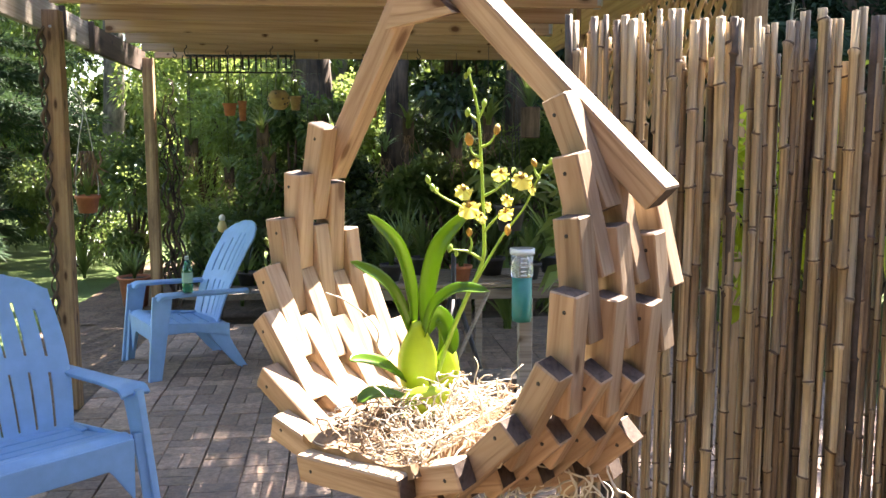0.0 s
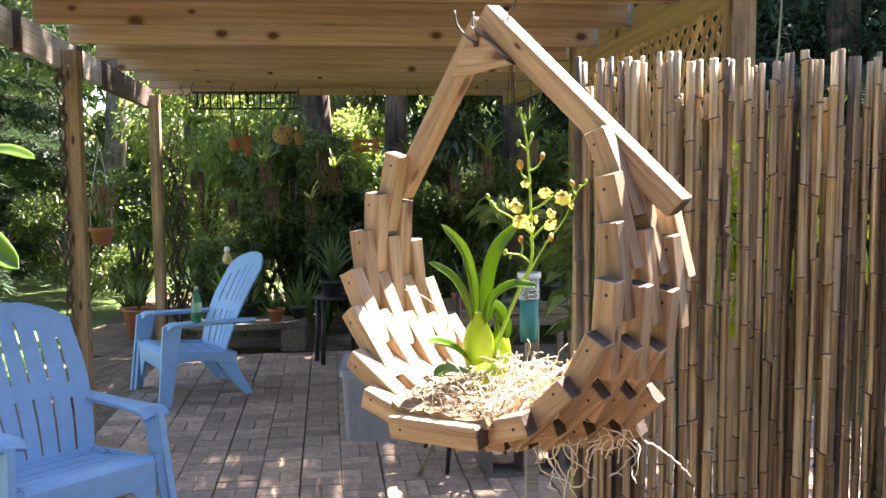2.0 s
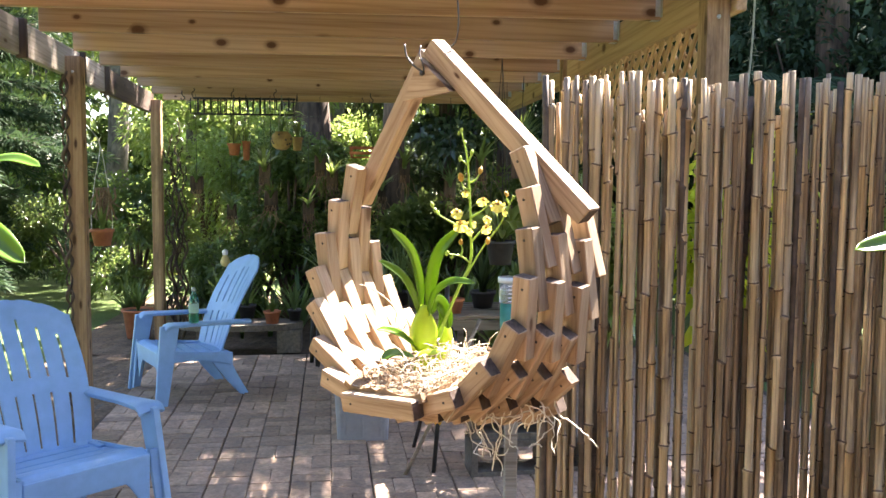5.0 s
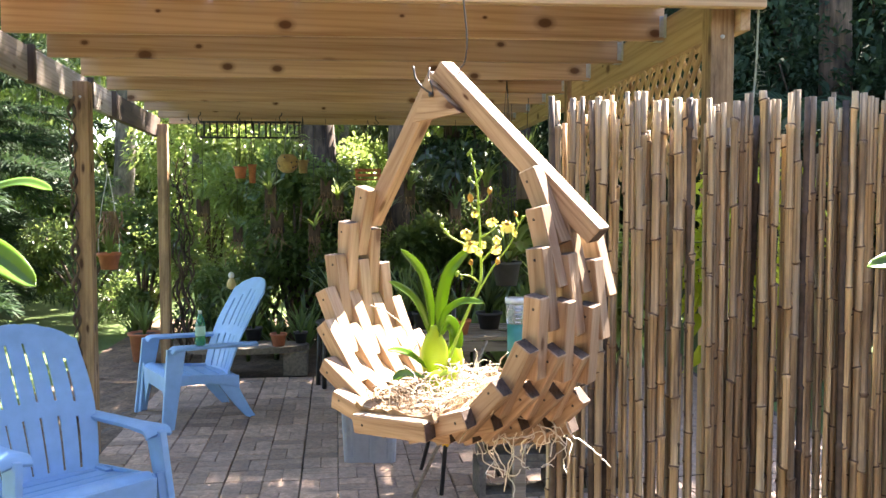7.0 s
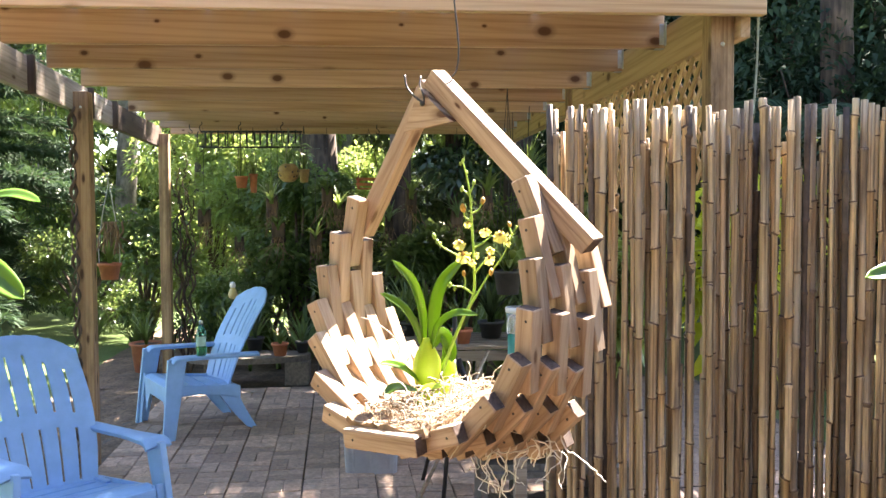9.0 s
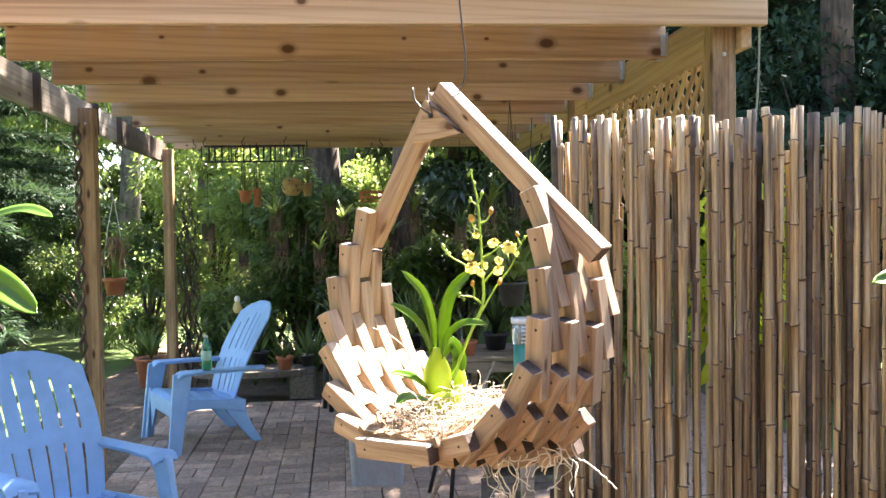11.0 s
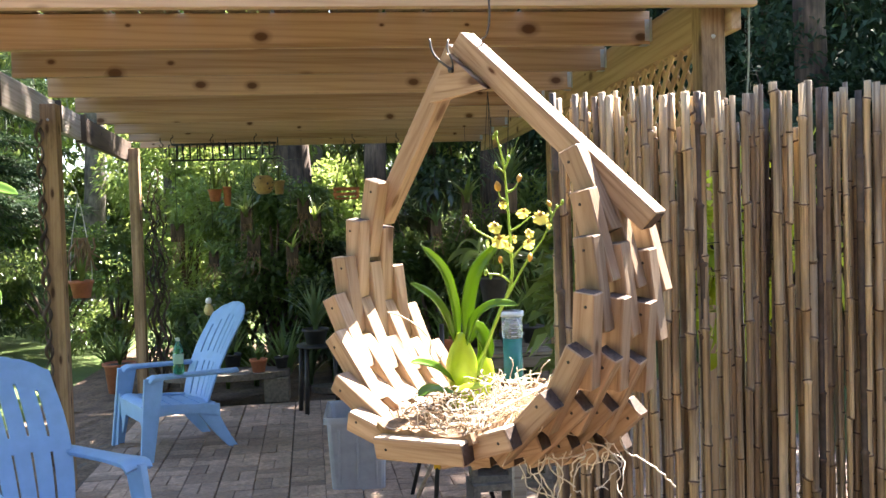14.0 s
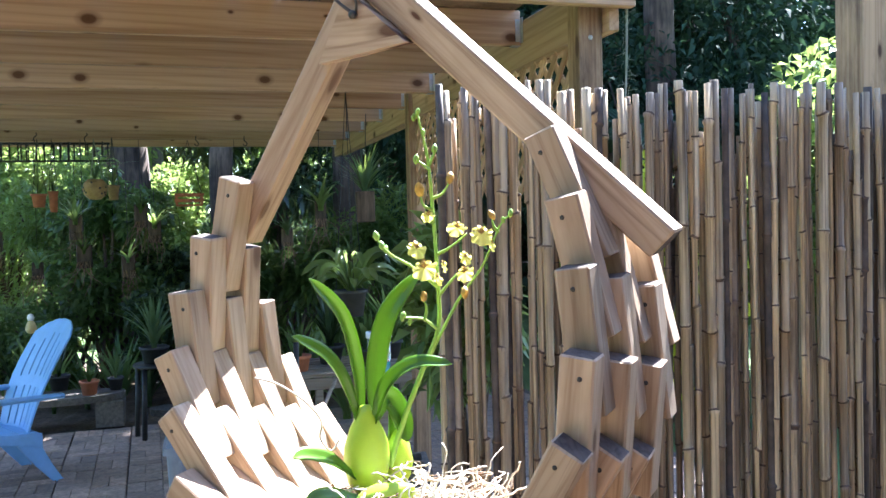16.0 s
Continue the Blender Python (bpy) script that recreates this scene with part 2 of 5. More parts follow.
BASKET_WOOD = wood("basket_pine", (0.56, 0.435, 0.31), (0.30, 0.208, 0.135), (0.075, 0.030, 0.012), grain=(18, 520, 520), knots=(8, 22, 22), rough=0.75, spread=0.35, dirt=(0.27, 0.18, 0.11))
END_GRAIN = wood("end_grain", (0.12, 0.09, 0.075), (0.06, 0.045, 0.04), (0.05, 0.03, 0.02), grain=(500, 500, 500), knots=(5, 5, 5), rough=0.9)
BEAM_WOOD = wood("beam_pine", (0.68, 0.465, 0.29), (0.43, 0.26, 0.14), (0.13, 0.055, 0.022), grain=(1.6, 110, 110), knots=(3.6, 5.5, 5.5), rough=0.65, spread=0.25)
POST_WOOD = wood("post_pine", (0.52, 0.35, 0.205), (0.27, 0.16, 0.085), (0.07, 0.03, 0.012), grain=(1.6, 200, 200), knots=(2.6, 8, 8), rough=0.7, spread=0.15, dirt=(0.10, 0.06, 0.035))
GREY_WOOD = wood("weathered_wood", (0.33, 0.28, 0.22), (0.19, 0.16, 0.12), (0.1, 0.08, 0.06), grain=(3, 120, 120), knots=(2, 4, 4), rough=0.85)
DARK_WOOD = wood("dark_wood", (0.11, 0.08, 0.06), (0.06, 0.045, 0.035), (0.03, 0.02, 0.02), grain=(3, 120, 120), knots=(2, 4, 4), rough=0.8)
BLUE_RESIN = plain("blue_resin", (0.235, 0.42, 0.68), 0.45, vary=0.08, scale=14, bump_s=0.06)
GALV = plain("galvanised_steel", (0.52, 0.53, 0.52), 0.5, 0.35, vary=0.15, scale=60)
DARK_WIRE = plain("dull_wire", (0.085, 0.08, 0.075), 0.6, 0.3, vary=0.2, scale=80)
WIRE = plain("steel_wire", (0.35, 0.35, 0.36), 0.35, 0.9, vary=0.1, scale=80)
BLACK_METAL = plain("black_metal", (0.03, 0.028, 0.026), 0.5, 0.2, vary=0.3, scale=40)
TERRACOTTA = plain("terracotta", (0.48, 0.17, 0.08), 0.85, vary=0.2, scale=25, spread=0.25)
CONCRETE = plain("concrete", (0.15, 0.13, 0.105), 0.95, vary=0.35, scale=45, bump_s=0.6)
GREY_PLASTIC = plain("grey_plastic", (0.34, 0.35, 0.36), 0.5, vary=0.1, scale=20, bump_s=0.05)
DARK_POT = plain("dark_pot", (0.04, 0.04, 0.04), 0.6, vary=0.3, scale=25)
SOIL = plain("soil", (0.07, 0.05, 0.035), 1.0, vary=0.5, scale=90, bump_s=0.8)
MULCH = plain("mulch", (0.16, 0.11, 0.07), 1.0, vary=0.6, scale=40, bump_s=0.9)
BARK = plain("bark", (0.115, 0.08, 0.055), 0.95, vary=0.75, scale=30, bump_s=1.0, stretch=0.12)
GREY_BARK = plain("grey_bark", (0.19, 0.165, 0.135), 0.95, vary=0.6, scale=18, bump_s=0.8, stretch=0.4)
MOSS_GREY = plain("hanging_moss", (0.30, 0.32, 0.24), 1.0, vary=0.3, scale=20)
# tones of the unseen walls: dark to dim the right, tan for fill
UNSEEN_DARK_WALL = plain("unseen_dark_wall", (0.06, 0.05, 0.042), 0.9, vary=0.15, scale=12)
UNSEEN_WALL = plain("house_wall", (0.32, 0.27, 0.21), 0.9, vary=0.06, scale=12)
ROOT = plain("orchid_root", (0.68, 0.61, 0.47), 0.8, vary=0.2, scale=120, bump_s=0.3, spread=0.25)
ROOT_PALE = plain("pale_root", (0.78, 0.74, 0.62), 0.75, vary=0.15, scale=120, bump_s=0.3)
ROOT_BROWN = plain("brown_root", (0.24, 0.155, 0.085), 0.85, vary=0.35, scale=120, bump_s=0.4)
ORCHID_LEAF = leaf_mat("orchid_leaf", (0.075, 0.17, 0.016), (0.12, 0.24, 0.022), 0.34, 0.3, (0.46, 0.66, 0.04))
BULB_GREEN = plain("pseudobulb", (0.36, 0.50, 0.02), 0.4, vary=0.12, scale=35, bump_s=0.1)
SPIKE_GREEN = plain("flower_spike", (0.26, 0.42, 0.05), 0.5, vary=0.15, scale=60)
PETAL = leaf_mat("yellow_petal", (0.90, 0.76, 0.10), (0.95, 0.86, 0.24), 0.4, 0.5, (0.98, 0.90, 0.20))
PETAL_BROWN = plain("sepal", (0.50, 0.30, 0.04), 0.6, vary=0.4, scale=200)
L_LIGHT = leaf_mat("light_leaf", (0.085, 0.15, 0.035), (0.17, 0.24, 0.07), 0.42, 0.30, (0.46, 0.56, 0.14))
L_MID = leaf_mat("mid_leaf", (0.035, 0.075, 0.022), (0.085, 0.14, 0.042), 0.38, 0.26, (0.38, 0.48, 0.13))
L_DARK = leaf_mat("dark_glossy_leaf", (0.022, 0.042, 0.022), (0.048, 0.08, 0.04), 0.22, 0.18, (0.32, 0.42, 0.14))
L_BLUE = leaf_mat("conifer_needles", (0.016, 0.040, 0.020), (0.032, 0.062, 0.030), 0.14, 0.65, (0.16, 0.28, 0.10))
L_GREY = leaf_mat("grey_green_leaf", (0.07, 0.12, 0.08), (0.12, 0.18, 0.12), 0.25, 0.45)
# greens darkened so that foliage beyond the screen reads as shaded
L_SHADE = leaf_mat("shade_darkened_leaf", (0.014, 0.032, 0.020), (0.030, 0.055, 0.034), 0.10, 0.8, (0.15, 0.28, 0.12))
L_YELLOW = leaf_mat("yellow_green_leaf", (0.22, 0.30, 0.03), (0.34, 0.40, 0.05), 0.5, 0.4, (0.75, 0.78, 0.06))


def grass_ground():
    m, n, l, b = material("lawn")
    v = coords(n, l, (1, 1, 1), jitter=False)
    a = noise_tex(n, l, v, 60, 6, 0.7)
    c = noise_tex(n, l, v, 1.3, 4)
    r = ramp(n, [(0.3, (0.05, 0.09, 0.02)), (0.7, (0.13, 0.20, 0.05))])
    l.new(a.outputs[0], r.inputs[0])
    r2 = ramp(n, [(0.35, (0.75, 0.72, 0.6)), (0.65, (1.1, 1.1, 1.0))])
    l.new(c.outputs[0], r2.inputs[0])
    l.new(mix_col(n, l, 1.0, r.outputs[0], r2.outputs[0], "MULTIPLY"), b.inputs["Base Color"])
    b.inputs["Roughness"].default_value = 0.9
    bump(n, l, a.outputs[0], b, 0.8, 0.02)
    return m


def cane_mat():
    m, n, l, b = material("dry_bamboo")
    v = coords(n, l, (40, 40, 3))
    a = noise_tex(n, l, v, 1.0, 5, 0.65)
    r = ramp(n, [(0.27, (0.18, 0.135, 0.085)), (0.48, (0.42, 0.335, 0.20)), (0.72, (0.63, 0.53, 0.345))])
    l.new(a.outputs[0], r.inputs[0])
    info = n.new("ShaderNodeObjectInfo")
    r2 = ramp(n, [(0.0, (0.50, 0.42, 0.38)), (0.2, (0.80, 0.73, 0.67)), (0.5, (0.98, 0.92, 0.86)), (0.75, (1.12, 1.04, 0.94)), (1.0, (1.18, 1.05, 0.86))])
    l.new(info.outputs["Random"], r2.inputs[0])
    c = mix_col(n, l, 1.0, r.outputs[0], r2.outputs[0], "MULTIPLY")
    v3 = coords(n, l, (12, 12, 1.6))
    d = noise_tex(n, l, v3, 1.0, 4, 0.7)
    r3 = ramp(n, [(0.52, (0, 0, 0)), (0.66, (0.85, 0.85, 0.85))])
    l.new(d.outputs[0], r3.inputs[0])
    c = mix_col(n, l, r3.outputs[0], c, (0.13, 0.092, 0.062))
    v4 = coords(n, l, (160, 160, 1.2))
    e = noise_tex(n, l, v4, 1.0, 3, 0.6)
    r4 = ramp(n, [(0.36, (0.48, 0.44, 0.40)), (0.52, (1.0, 1.0, 1.0)), (0.72, (1.22, 1.2, 1.16))])
    l.new(e.outputs[0], r4.inputs[0])
    c = mix_col(n, l, 1.0, c, r4.outputs[0], "MULTIPLY")
    v5 = coords(n, l, (9, 9, 7))
    f = noise_tex(n, l, v5, 1.0, 6, 0.75)
    r5 = ramp(n, [(0.52, (0, 0, 0)), (0.64, (0.5, 0.5, 0.5))])
    l.new(f.outputs[0], r5.inputs[0])
    c = mix_col(n, l, r5.outputs[0], c, (0.30, 0.24, 0.17))
    l.new(c, b.inputs["Base Color"])
    b.inputs["Roughness"].default_value = 0.55
    bump(n, l, a.outputs[0], b, 0.2, 0.001)
    return m


def paver_mat():
    m, n, l, b = material("clay_paver")
    v = coords(n, l, (45, 45, 45))
    a = noise_tex(n, l, v, 1.0, 6, 0.7)
    r = ramp(n, [(0.25, (0.22, 0.15, 0.108)), (0.5, (0.45, 0.335, 0.25)), (0.8, (0.60, 0.475, 0.375))])
    l.new(a.outputs[0], r.inputs[0])
    info = n.new("ShaderNodeObjectInfo")
    r2 = ramp(n, [(0.0, (0.56, 0.52, 0.50)), (0.5, (0.88, 0.84, 0.82)), (1.0, (1.16, 1.08, 1.02))])
    l.new(info.outputs["Random"], r2.inputs[0])
    c = mix_col(n, l, 1.0, r.outputs[0], r2.outputs[0], "MULTIPLY")
    w = coords(n, l, (14, 14, 14))
    g = noise_tex(n, l, w, 1.0, 5, 0.7)
    r3 = ramp(n, [(0.42, (0, 0, 0)), (0.68, (0.75, 0.75, 0.75))])
    l.new(g.outputs[0], r3.inputs[0])
    c = mix_col(n, l, r3.outputs[0], c, (0.17, 0.14, 0.115))
    l.new(c, b.inputs["Base Color"])
    b.inputs["Roughness"].default_value = 0.85
    bump(n, l, a.outputs[0], b, 0.5, 0.003)
    return m


LAWN, CANE, PAVER = grass_ground(), cane_mat(), paver_mat()
CANE_NODE = plain("cane_node", (0.17, 0.11, 0.065), 0.8, vary=0.4, scale=60, spread=0.4)
REED = plain("roof_reed", (0.30, 0.20, 0.11), 0.7, vary=0.3, scale=20)
PALE_BEAM = wood("weathered_beam", (0.43, 0.38, 0.325), (0.26, 0.22, 0.18), (0.12, 0.08, 0.05), grain=(2.4, 200, 200), knots=(2.5, 7, 7), rough=0.85, spread=0.1)
CANE_DARK = plain("old_bamboo", (0.11, 0.08, 0.055), 0.7, vary=0.5, scale=30)

# ---- ground ----
bm = bmesh.new()
bmesh.ops.create_grid(bm, x_segments=60, y_segments=60, size=60)
for v in bm.verts:
    v.co.z = -0.035 + 0.03 * noise.noise(v.co * 0.25) * (1 if v.co.length > 9 else 0)
    v.co.x -= 3
    v.co.y += 20
tagged(put("ground", mesh_of(bm), LAWN), "mown lawn ground in dappled sun", "ground", kind="structure")
# walls and eave out of view, added only to shape bounce and sky light
tagged(put("house_wall", mesh_of(box(14, 0.2, 3.4, 0.0, (-0.5, -3.2, 1.65))), UNSEEN_WALL), "unseen plain tan wall added for fill light", "wall", kind="structure")
tagged(put("house_wall", mesh_of(box(0.2, 4.1, 3.4, 0.0, (2.95, -1.04, 1.65))), UNSEEN_DARK_WALL), "unseen plain dark brown wall added to dim light from the right", "wall", kind="structure")
tagged(put("house_eave", mesh_of(box(14.4, 2.2, 0.16, 0.0, (-0.5, -2.3, 3.0))), UNSEEN_WALL), "unseen deep tan eave added to block sky light", "roof", kind="structure")
# unseen ground near the camera, made brown soil to cut bounced light
bm = bmesh.new()
bmesh.ops.create_grid(bm, x_segments=60, y_segments=30, size=.5)
for v in bm.verts:
    v.co = Vector((v.co.x * 9.0 - .3, -.65 + v.co.y * 4.9, -.018 + .012 * noise.noise(Vector((v.co.x * 40, v.co.y * 24, 5)))))
tagged(put("soil_bed", mesh_of(bm), MULCH), "unseen bare brown soil added before the patio to cut lawn bounce", "soil", kind="structure")

# ---- basket ----
S = 0.0185           # depth of a stick
SH = 0.0215          # its height
TH, TILT = radians(45.0), radians(5.4)      # turn about the wire, back raised
BASKET = Matrix.Rotation(-TH, 4, "Z") @ Matrix.Translation((-0.432, 0.3634, 1.28)) @ Matrix.Rotation(TILT, 4, "X") @ Matrix.Translation((0, 0, -1.28))      # local x across, y back, z up


def stick(length, m, parent, name="stick", w=S - .0004, h=SH):
    """A square pine stick along its own x, sawn a little out of square, with dark end grain."""
    bm = box(length, w, h, 0.0011)
    for v in bm.verts:
        v.co += Vector((R.uniform(-.0006, .0006), 0, R.uniform(-.0004, .0004)))
    me = mesh_of(bm)
    me.materials.append(BASKET_WOOD)
    me.materials.append(END_GRAIN)
    for p in me.polygons:
        if abs(p.normal.x) > 0.95:
            p.material_index = 1
    return put(name, me, None, parent, m=m)


def nails(parent, pts):
    for p in pts:
        me = lathe([(0.0, 0.0), (0.0015, 0.0), (0.0016, -0.0007), (0.0, -0.0007)], 8)
        put("nail_head", me, BLACK_METAL, parent, m=Matrix.Translation(p) @ Matrix.Rotation(radians(90), 4, "X"))


# ring of the basket, low to high: upper front corner of each stick on its outer (left) or inner (right) edge (across, height), its lean, its rows
LEFT = {1: (-0.0483, 1.2982, -15, 5), 2: (-0.0842, 1.3215, -33, 5), 3: (-0.1104, 1.3587, -54, 5), 4: (-0.1275, 1.4003, -67, 4),
        5: (-0.1256, 1.4465, -87, 3), 6: (-0.1153, 1.4872, -98, 2), 7: (-0.0972, 1.5313, -107, 1)}
RIGHT = {1: (0.1457, 1.3048, 20, 5), 2: (0.1746, 1.3350, 44, 4), 3: (0.1935, 1.3756, 60, 3), 4: (0.1934, 1.4198, 84, 3),
         5: (0.1865, 1.4653, 94, 3), 6: (0.1755, 1.5043, 102, 3), 7: (0.1566, 1.5419, 112, 1)}
PITCH = 2 * S               # rows alternate like bricks: odd and even courses lie in turn
ROW = {1: Vector((0.002, PITCH, -0.011)), -1: Vector((0.008, PITCH, -0.011))}        # each row behind sits lower, on the right side also further out
basket = thing("hanging_basket", "hand-built teardrop orchid basket of stacked square pine sticks", "hanging basket", BASKET)
LONG = 0.0885
COURSES = [(0, 0.0015, 1.2832, 4.0, 5, 0.109, 1)]
COURSES += [(k, u, z, lean, n, LONG, 1) for k, (u, z, lean, n) in LEFT.items()]
COURSES += [(k, u, z, lean - 180, n, LONG, -1) for k, (u, z, lean, n) in RIGHT.items()]
for k, u, z, lean, n, L, side in COURSES:
    a = radians(lean)
    along, inward = Vector((math.cos(a), 0, math.sin(a))), Vector((-math.sin(a), 0, math.cos(a)))
    corner = Vector((u, S * k + S / 2, z))
    # the corner lies on the outer edge of the steep sticks and on the upper edge of the flat ones; on the right on the inner edge
    off = SH / 2 * ((-1 if k < 2 else 0 if k == 2 else 1) if side > 0 else 1)
    for j in range(n):
        c = corner + along * (L / 2) + inward * off + ROW[side] * j
        c += Vector((R.uniform(-.001, .001), 0, R.uniform(-.0012, .0012))) * (1 if j else .3)
        jit = pose(0, 0, 0, R.uniform(-1.2, 1.2), R.uniform(-1.5, 1.5) * (1 if j else .3), R.uniform(-0.5, 0.5))
        st = stick(L, Matrix.Translation(c) @ Matrix.Rotation(-a, 4, "Y") @ jit, basket)
        nails(st, [(-0.36 * L, -S / 2 - .0001, R.uniform(-.004, .004))] + ([(0.30 * L, -S / 2 - .0001, R.uniform(-.004, .004))] if R.random() < .6 else []))


def rafter(a, b, v, parent, w=S, h=0.021):
    a, b = Vector((a[0], v, a[1])), Vector((b[0], v, b[1]))
    d = b - a
    ang = math.atan2(d.z, d.x)
    return stick(d.length, Matrix.Translation((a + b) / 2) @ Matrix.Rotation(-ang, 4, "Y"), parent, "rafter", w=w, h=h)


RV = 8 * S
rafter((0.0330, 1.6660), (0.2360, 1.4720), RV + .0115, basket, w=0.0225, h=0.0225)
rafter((0.0300, 1.6590), (-0.1020, 1.4820), RV + .0105, basket, w=0.0200, h=0.0215)
bm = bmesh.new()
for y in (-0.006, 0.006):
    for x, z in ((0.0, 0.0), (-0.0285, -0.0480), (0.0440, -0.0410)):
        bm.verts.new((x, y, z))
bm.verts.ensure_lookup_table()
bm.faces.new(bm.verts[0:3])
bm.faces.new(bm.verts[3:6])
for i in range(3):
    k = (i + 1) % 3
    bm.faces.new((bm.verts[i], bm.verts[k], bm.verts[3 + k], bm.verts[3 + i]))
part("gusset", bm, BASKET_WOOD, basket, "triangular pine gusset under the peak", Matrix.Translation((0.0260, RV - .0015, 1.6540)))
part("hook", tube(spline([(0.031, RV - .006, 1.636), (0.022, RV - .012, 1.645), (0.013, RV - .014, 1.657), (0.009, RV - .012, 1.671)], 14), 0.0012, 6), DARK_WIRE, basket, "bent steel wire hook")
part("hook", tube(spline([(0.031, RV - .006, 1.636), (0.036, RV - .012, 1.644), (0.030, RV - .010, 1.657), (0.027, RV - .004, 1.668)], 12), 0.0010, 6), DARK_WIRE, basket)
part("eye_screw", lathe([(0, -.001), (.0028, -.001), (.0030, .002), (.0012, .003), (0, .003)], 12), BLACK_METAL, basket, "", Matrix.Translation((0.031, RV - .0085, 1.636)) @ Matrix.Rotation(radians(90), 4, "X"))
HANG = BASKET @ Vector((0.052, RV + .030, 1.90))
top = BASKET.inverted() @ Vector((HANG.x, HANG.y, 2.41))
part("hanger_wire", tube(spline([(0.046, RV + .024, 1.664), (0.056, RV + .026, 1.672), (0.060, RV + .028, 1.700), (0.056, RV + .030, 1.76), (0.052, RV + .030, 1.90), tuple(top)], 30), 0.0012, 6), DARK_WIRE, basket, "thin steel hanger wire")

frame_bar = thing("pipe_rack", "overhead galvanised pipe rack that the baskets hang from", "rack")
for x in (-2.3, 2.3):
    part("post", tube([(x, HANG.y, 0), (x, HANG.y, 2.445)], .021, 12), GALV, frame_bar)
part("bar", tube([(-2.32, HANG.y, 2.425), (2.32, HANG.y, 2.425)], .021, 12), GALV, frame_bar)
for x, y in ((-.64, .84), (.54, .28)):
    part("arm", tube([(x, HANG.y, 2.425), (x, y + (.05 if y > HANG.y else -.05), 2.425)], .016, 10), GALV, frame_bar)

# ---- orchid in the basket ----
OY = 0.70


def blade(points, width, bend=0.25, n=18, across=6, shape=0.55, facing=None):
    """A strap leaf along a curve, folded at the midrib, pointed at the tip, with thickness."""
    c = spline(points, n)
    t = unit(np.gradient(c, axis=0))
    f = np.array(facing if facing is not None else (0.25, -0.9, 0.35), float)
    side = unit(np.cross(t, f))
    nor = np.cross(side, t)
    V, F = [], []
    for i in range(n):
        s = i / (n - 1)
        w = width * (min(1, 0.35 + 1.9 * s) if s < 0.35 else 1.0) * (1 - max(0, (s - shape) / (1 - shape)) ** 2.2) ** 0.5
        for j in range(across + 1):
            q = j / across * 2 - 1
            V.append(c[i] + side[i] * w * 0.5 * q + nor[i] * w * bend * (abs(q) - 0.4))
    for i in range(n - 1):
        for j in range(across):
            a = i * (across + 1) + j
            F.append((a, a + 1, a + across + 2, a + across + 1))
    return mesh_raw(V, F)


def stuff(ob):
    ob["kind"] = "stuff"
    return ob


def thick(ob, t):
    s = ob.modifiers.new("thickness", "SOLIDIFY")
    s.thickness = t
    return ob


orchid = thing("orchid", "yellow dancing-lady orchid in bloom, rooted in the wooden basket", "orchid")
prof = [(0.0, 0.0), (0.010, 0.002), (0.0165, 0.012), (0.0195, 0.026), (0.0185, 0.040), (0.013, 0.054), (0.007, 0.064), (0.0045, 0.070), (0, 0.071)]
part("pseudobulb", lathe(prof, 24), BULB_GREEN, orchid, "plump yellow-green pseudobulb", pose(0.0675, OY, 1.294, 2, -2, 20) @ Matrix.Diagonal((1, 0.7, 1, 1)))
prof2 = [(0.0, 0.0), (0.008, 0.001), (0.013, 0.010), (0.014, 0.022), (0.009, 0.036), (0.003, 0.046), (0, 0.047)]
part("pseudobulb", lathe(prof2, 20), BULB_GREEN, orchid, m=pose(0.090, OY + 0.012, 1.294, -8, 10, 0) @ Matrix.Diagonal((1, 0.75, 1, 1)))
part("pseudobulb", lathe(prof2, 20), BULB_GREEN, orchid, m=pose(0.052, OY - 0.03, 1.288, 5, 62, -25) @ Matrix.Diagonal((1.05, 0.9, 1.1, 1)))
for pts, w, bend, fac in (
        ([(0.064, OY, 1.350), (0.061, OY, 1.393), (0.049, OY - 0.01, 1.435), (0.023, OY - 0.03, 1.465)], 0.0134, 0.32, (0.5, -0.8, 0.2)),
        ([(0.063, OY, 1.345), (0.050, OY - 0.01, 1.382), (0.034, OY - 0.025, 1.407), (0.008, OY - 0.045, 1.426)], 0.0142, 0.36, (0.4, -0.65, 0.6)),
        ([(0.074, OY, 1.345), (0.076, OY, 1.392), (0.087, OY, 1.434), (0.115, OY + 0.01, 1.464)], 0.0155, 0.22, (-0.1, -1, 0.1)),
        ([(0.072, OY - 0.005, 1.350), (0.082, OY - 0.012, 1.380), (0.102, OY - 0.02, 1.396), (0.129, OY - 0.03, 1.396)], 0.0138, 0.36, (-0.2, -0.5, 0.8)),
        ([(0.076, OY + 0.004, 1.352), (0.086, OY + 0.006, 1.368), (0.096, OY + 0.004, 1.352), (0.100, OY + 0.0, 1.332)], 0.017, 0.25, (0.2, -1, 0.2)),
        ([(0.056, OY - 0.012, 1.312), (0.036, OY - 0.025, 1.330), (0.018, OY - 0.035, 1.338), (0.006, OY - 0.045, 1.340)], 0.014, 0.25, (0, -0.6, 0.8)),
        ([(0.058, OY - 0.02, 1.298), (0.038, OY - 0.035, 1.306), (0.024, OY - 0.045, 1.309), (0.012, OY - 0.05, 1.304)], 0.015, 0.3, (0, -0.5, 0.85)),
        ([(0.082, OY + 0.012, 1.298), (0.090, OY + 0.016, 1.320), (0.094, OY + 0.016, 1.340), (0.090, OY + 0.01, 1.362)], 0.014, 0.35, (0.2, -1, 0.1))):
    thick(part("leaf", blade(pts, w, bend, facing=fac), ORCHID_LEAF, orchid), 0.0008)

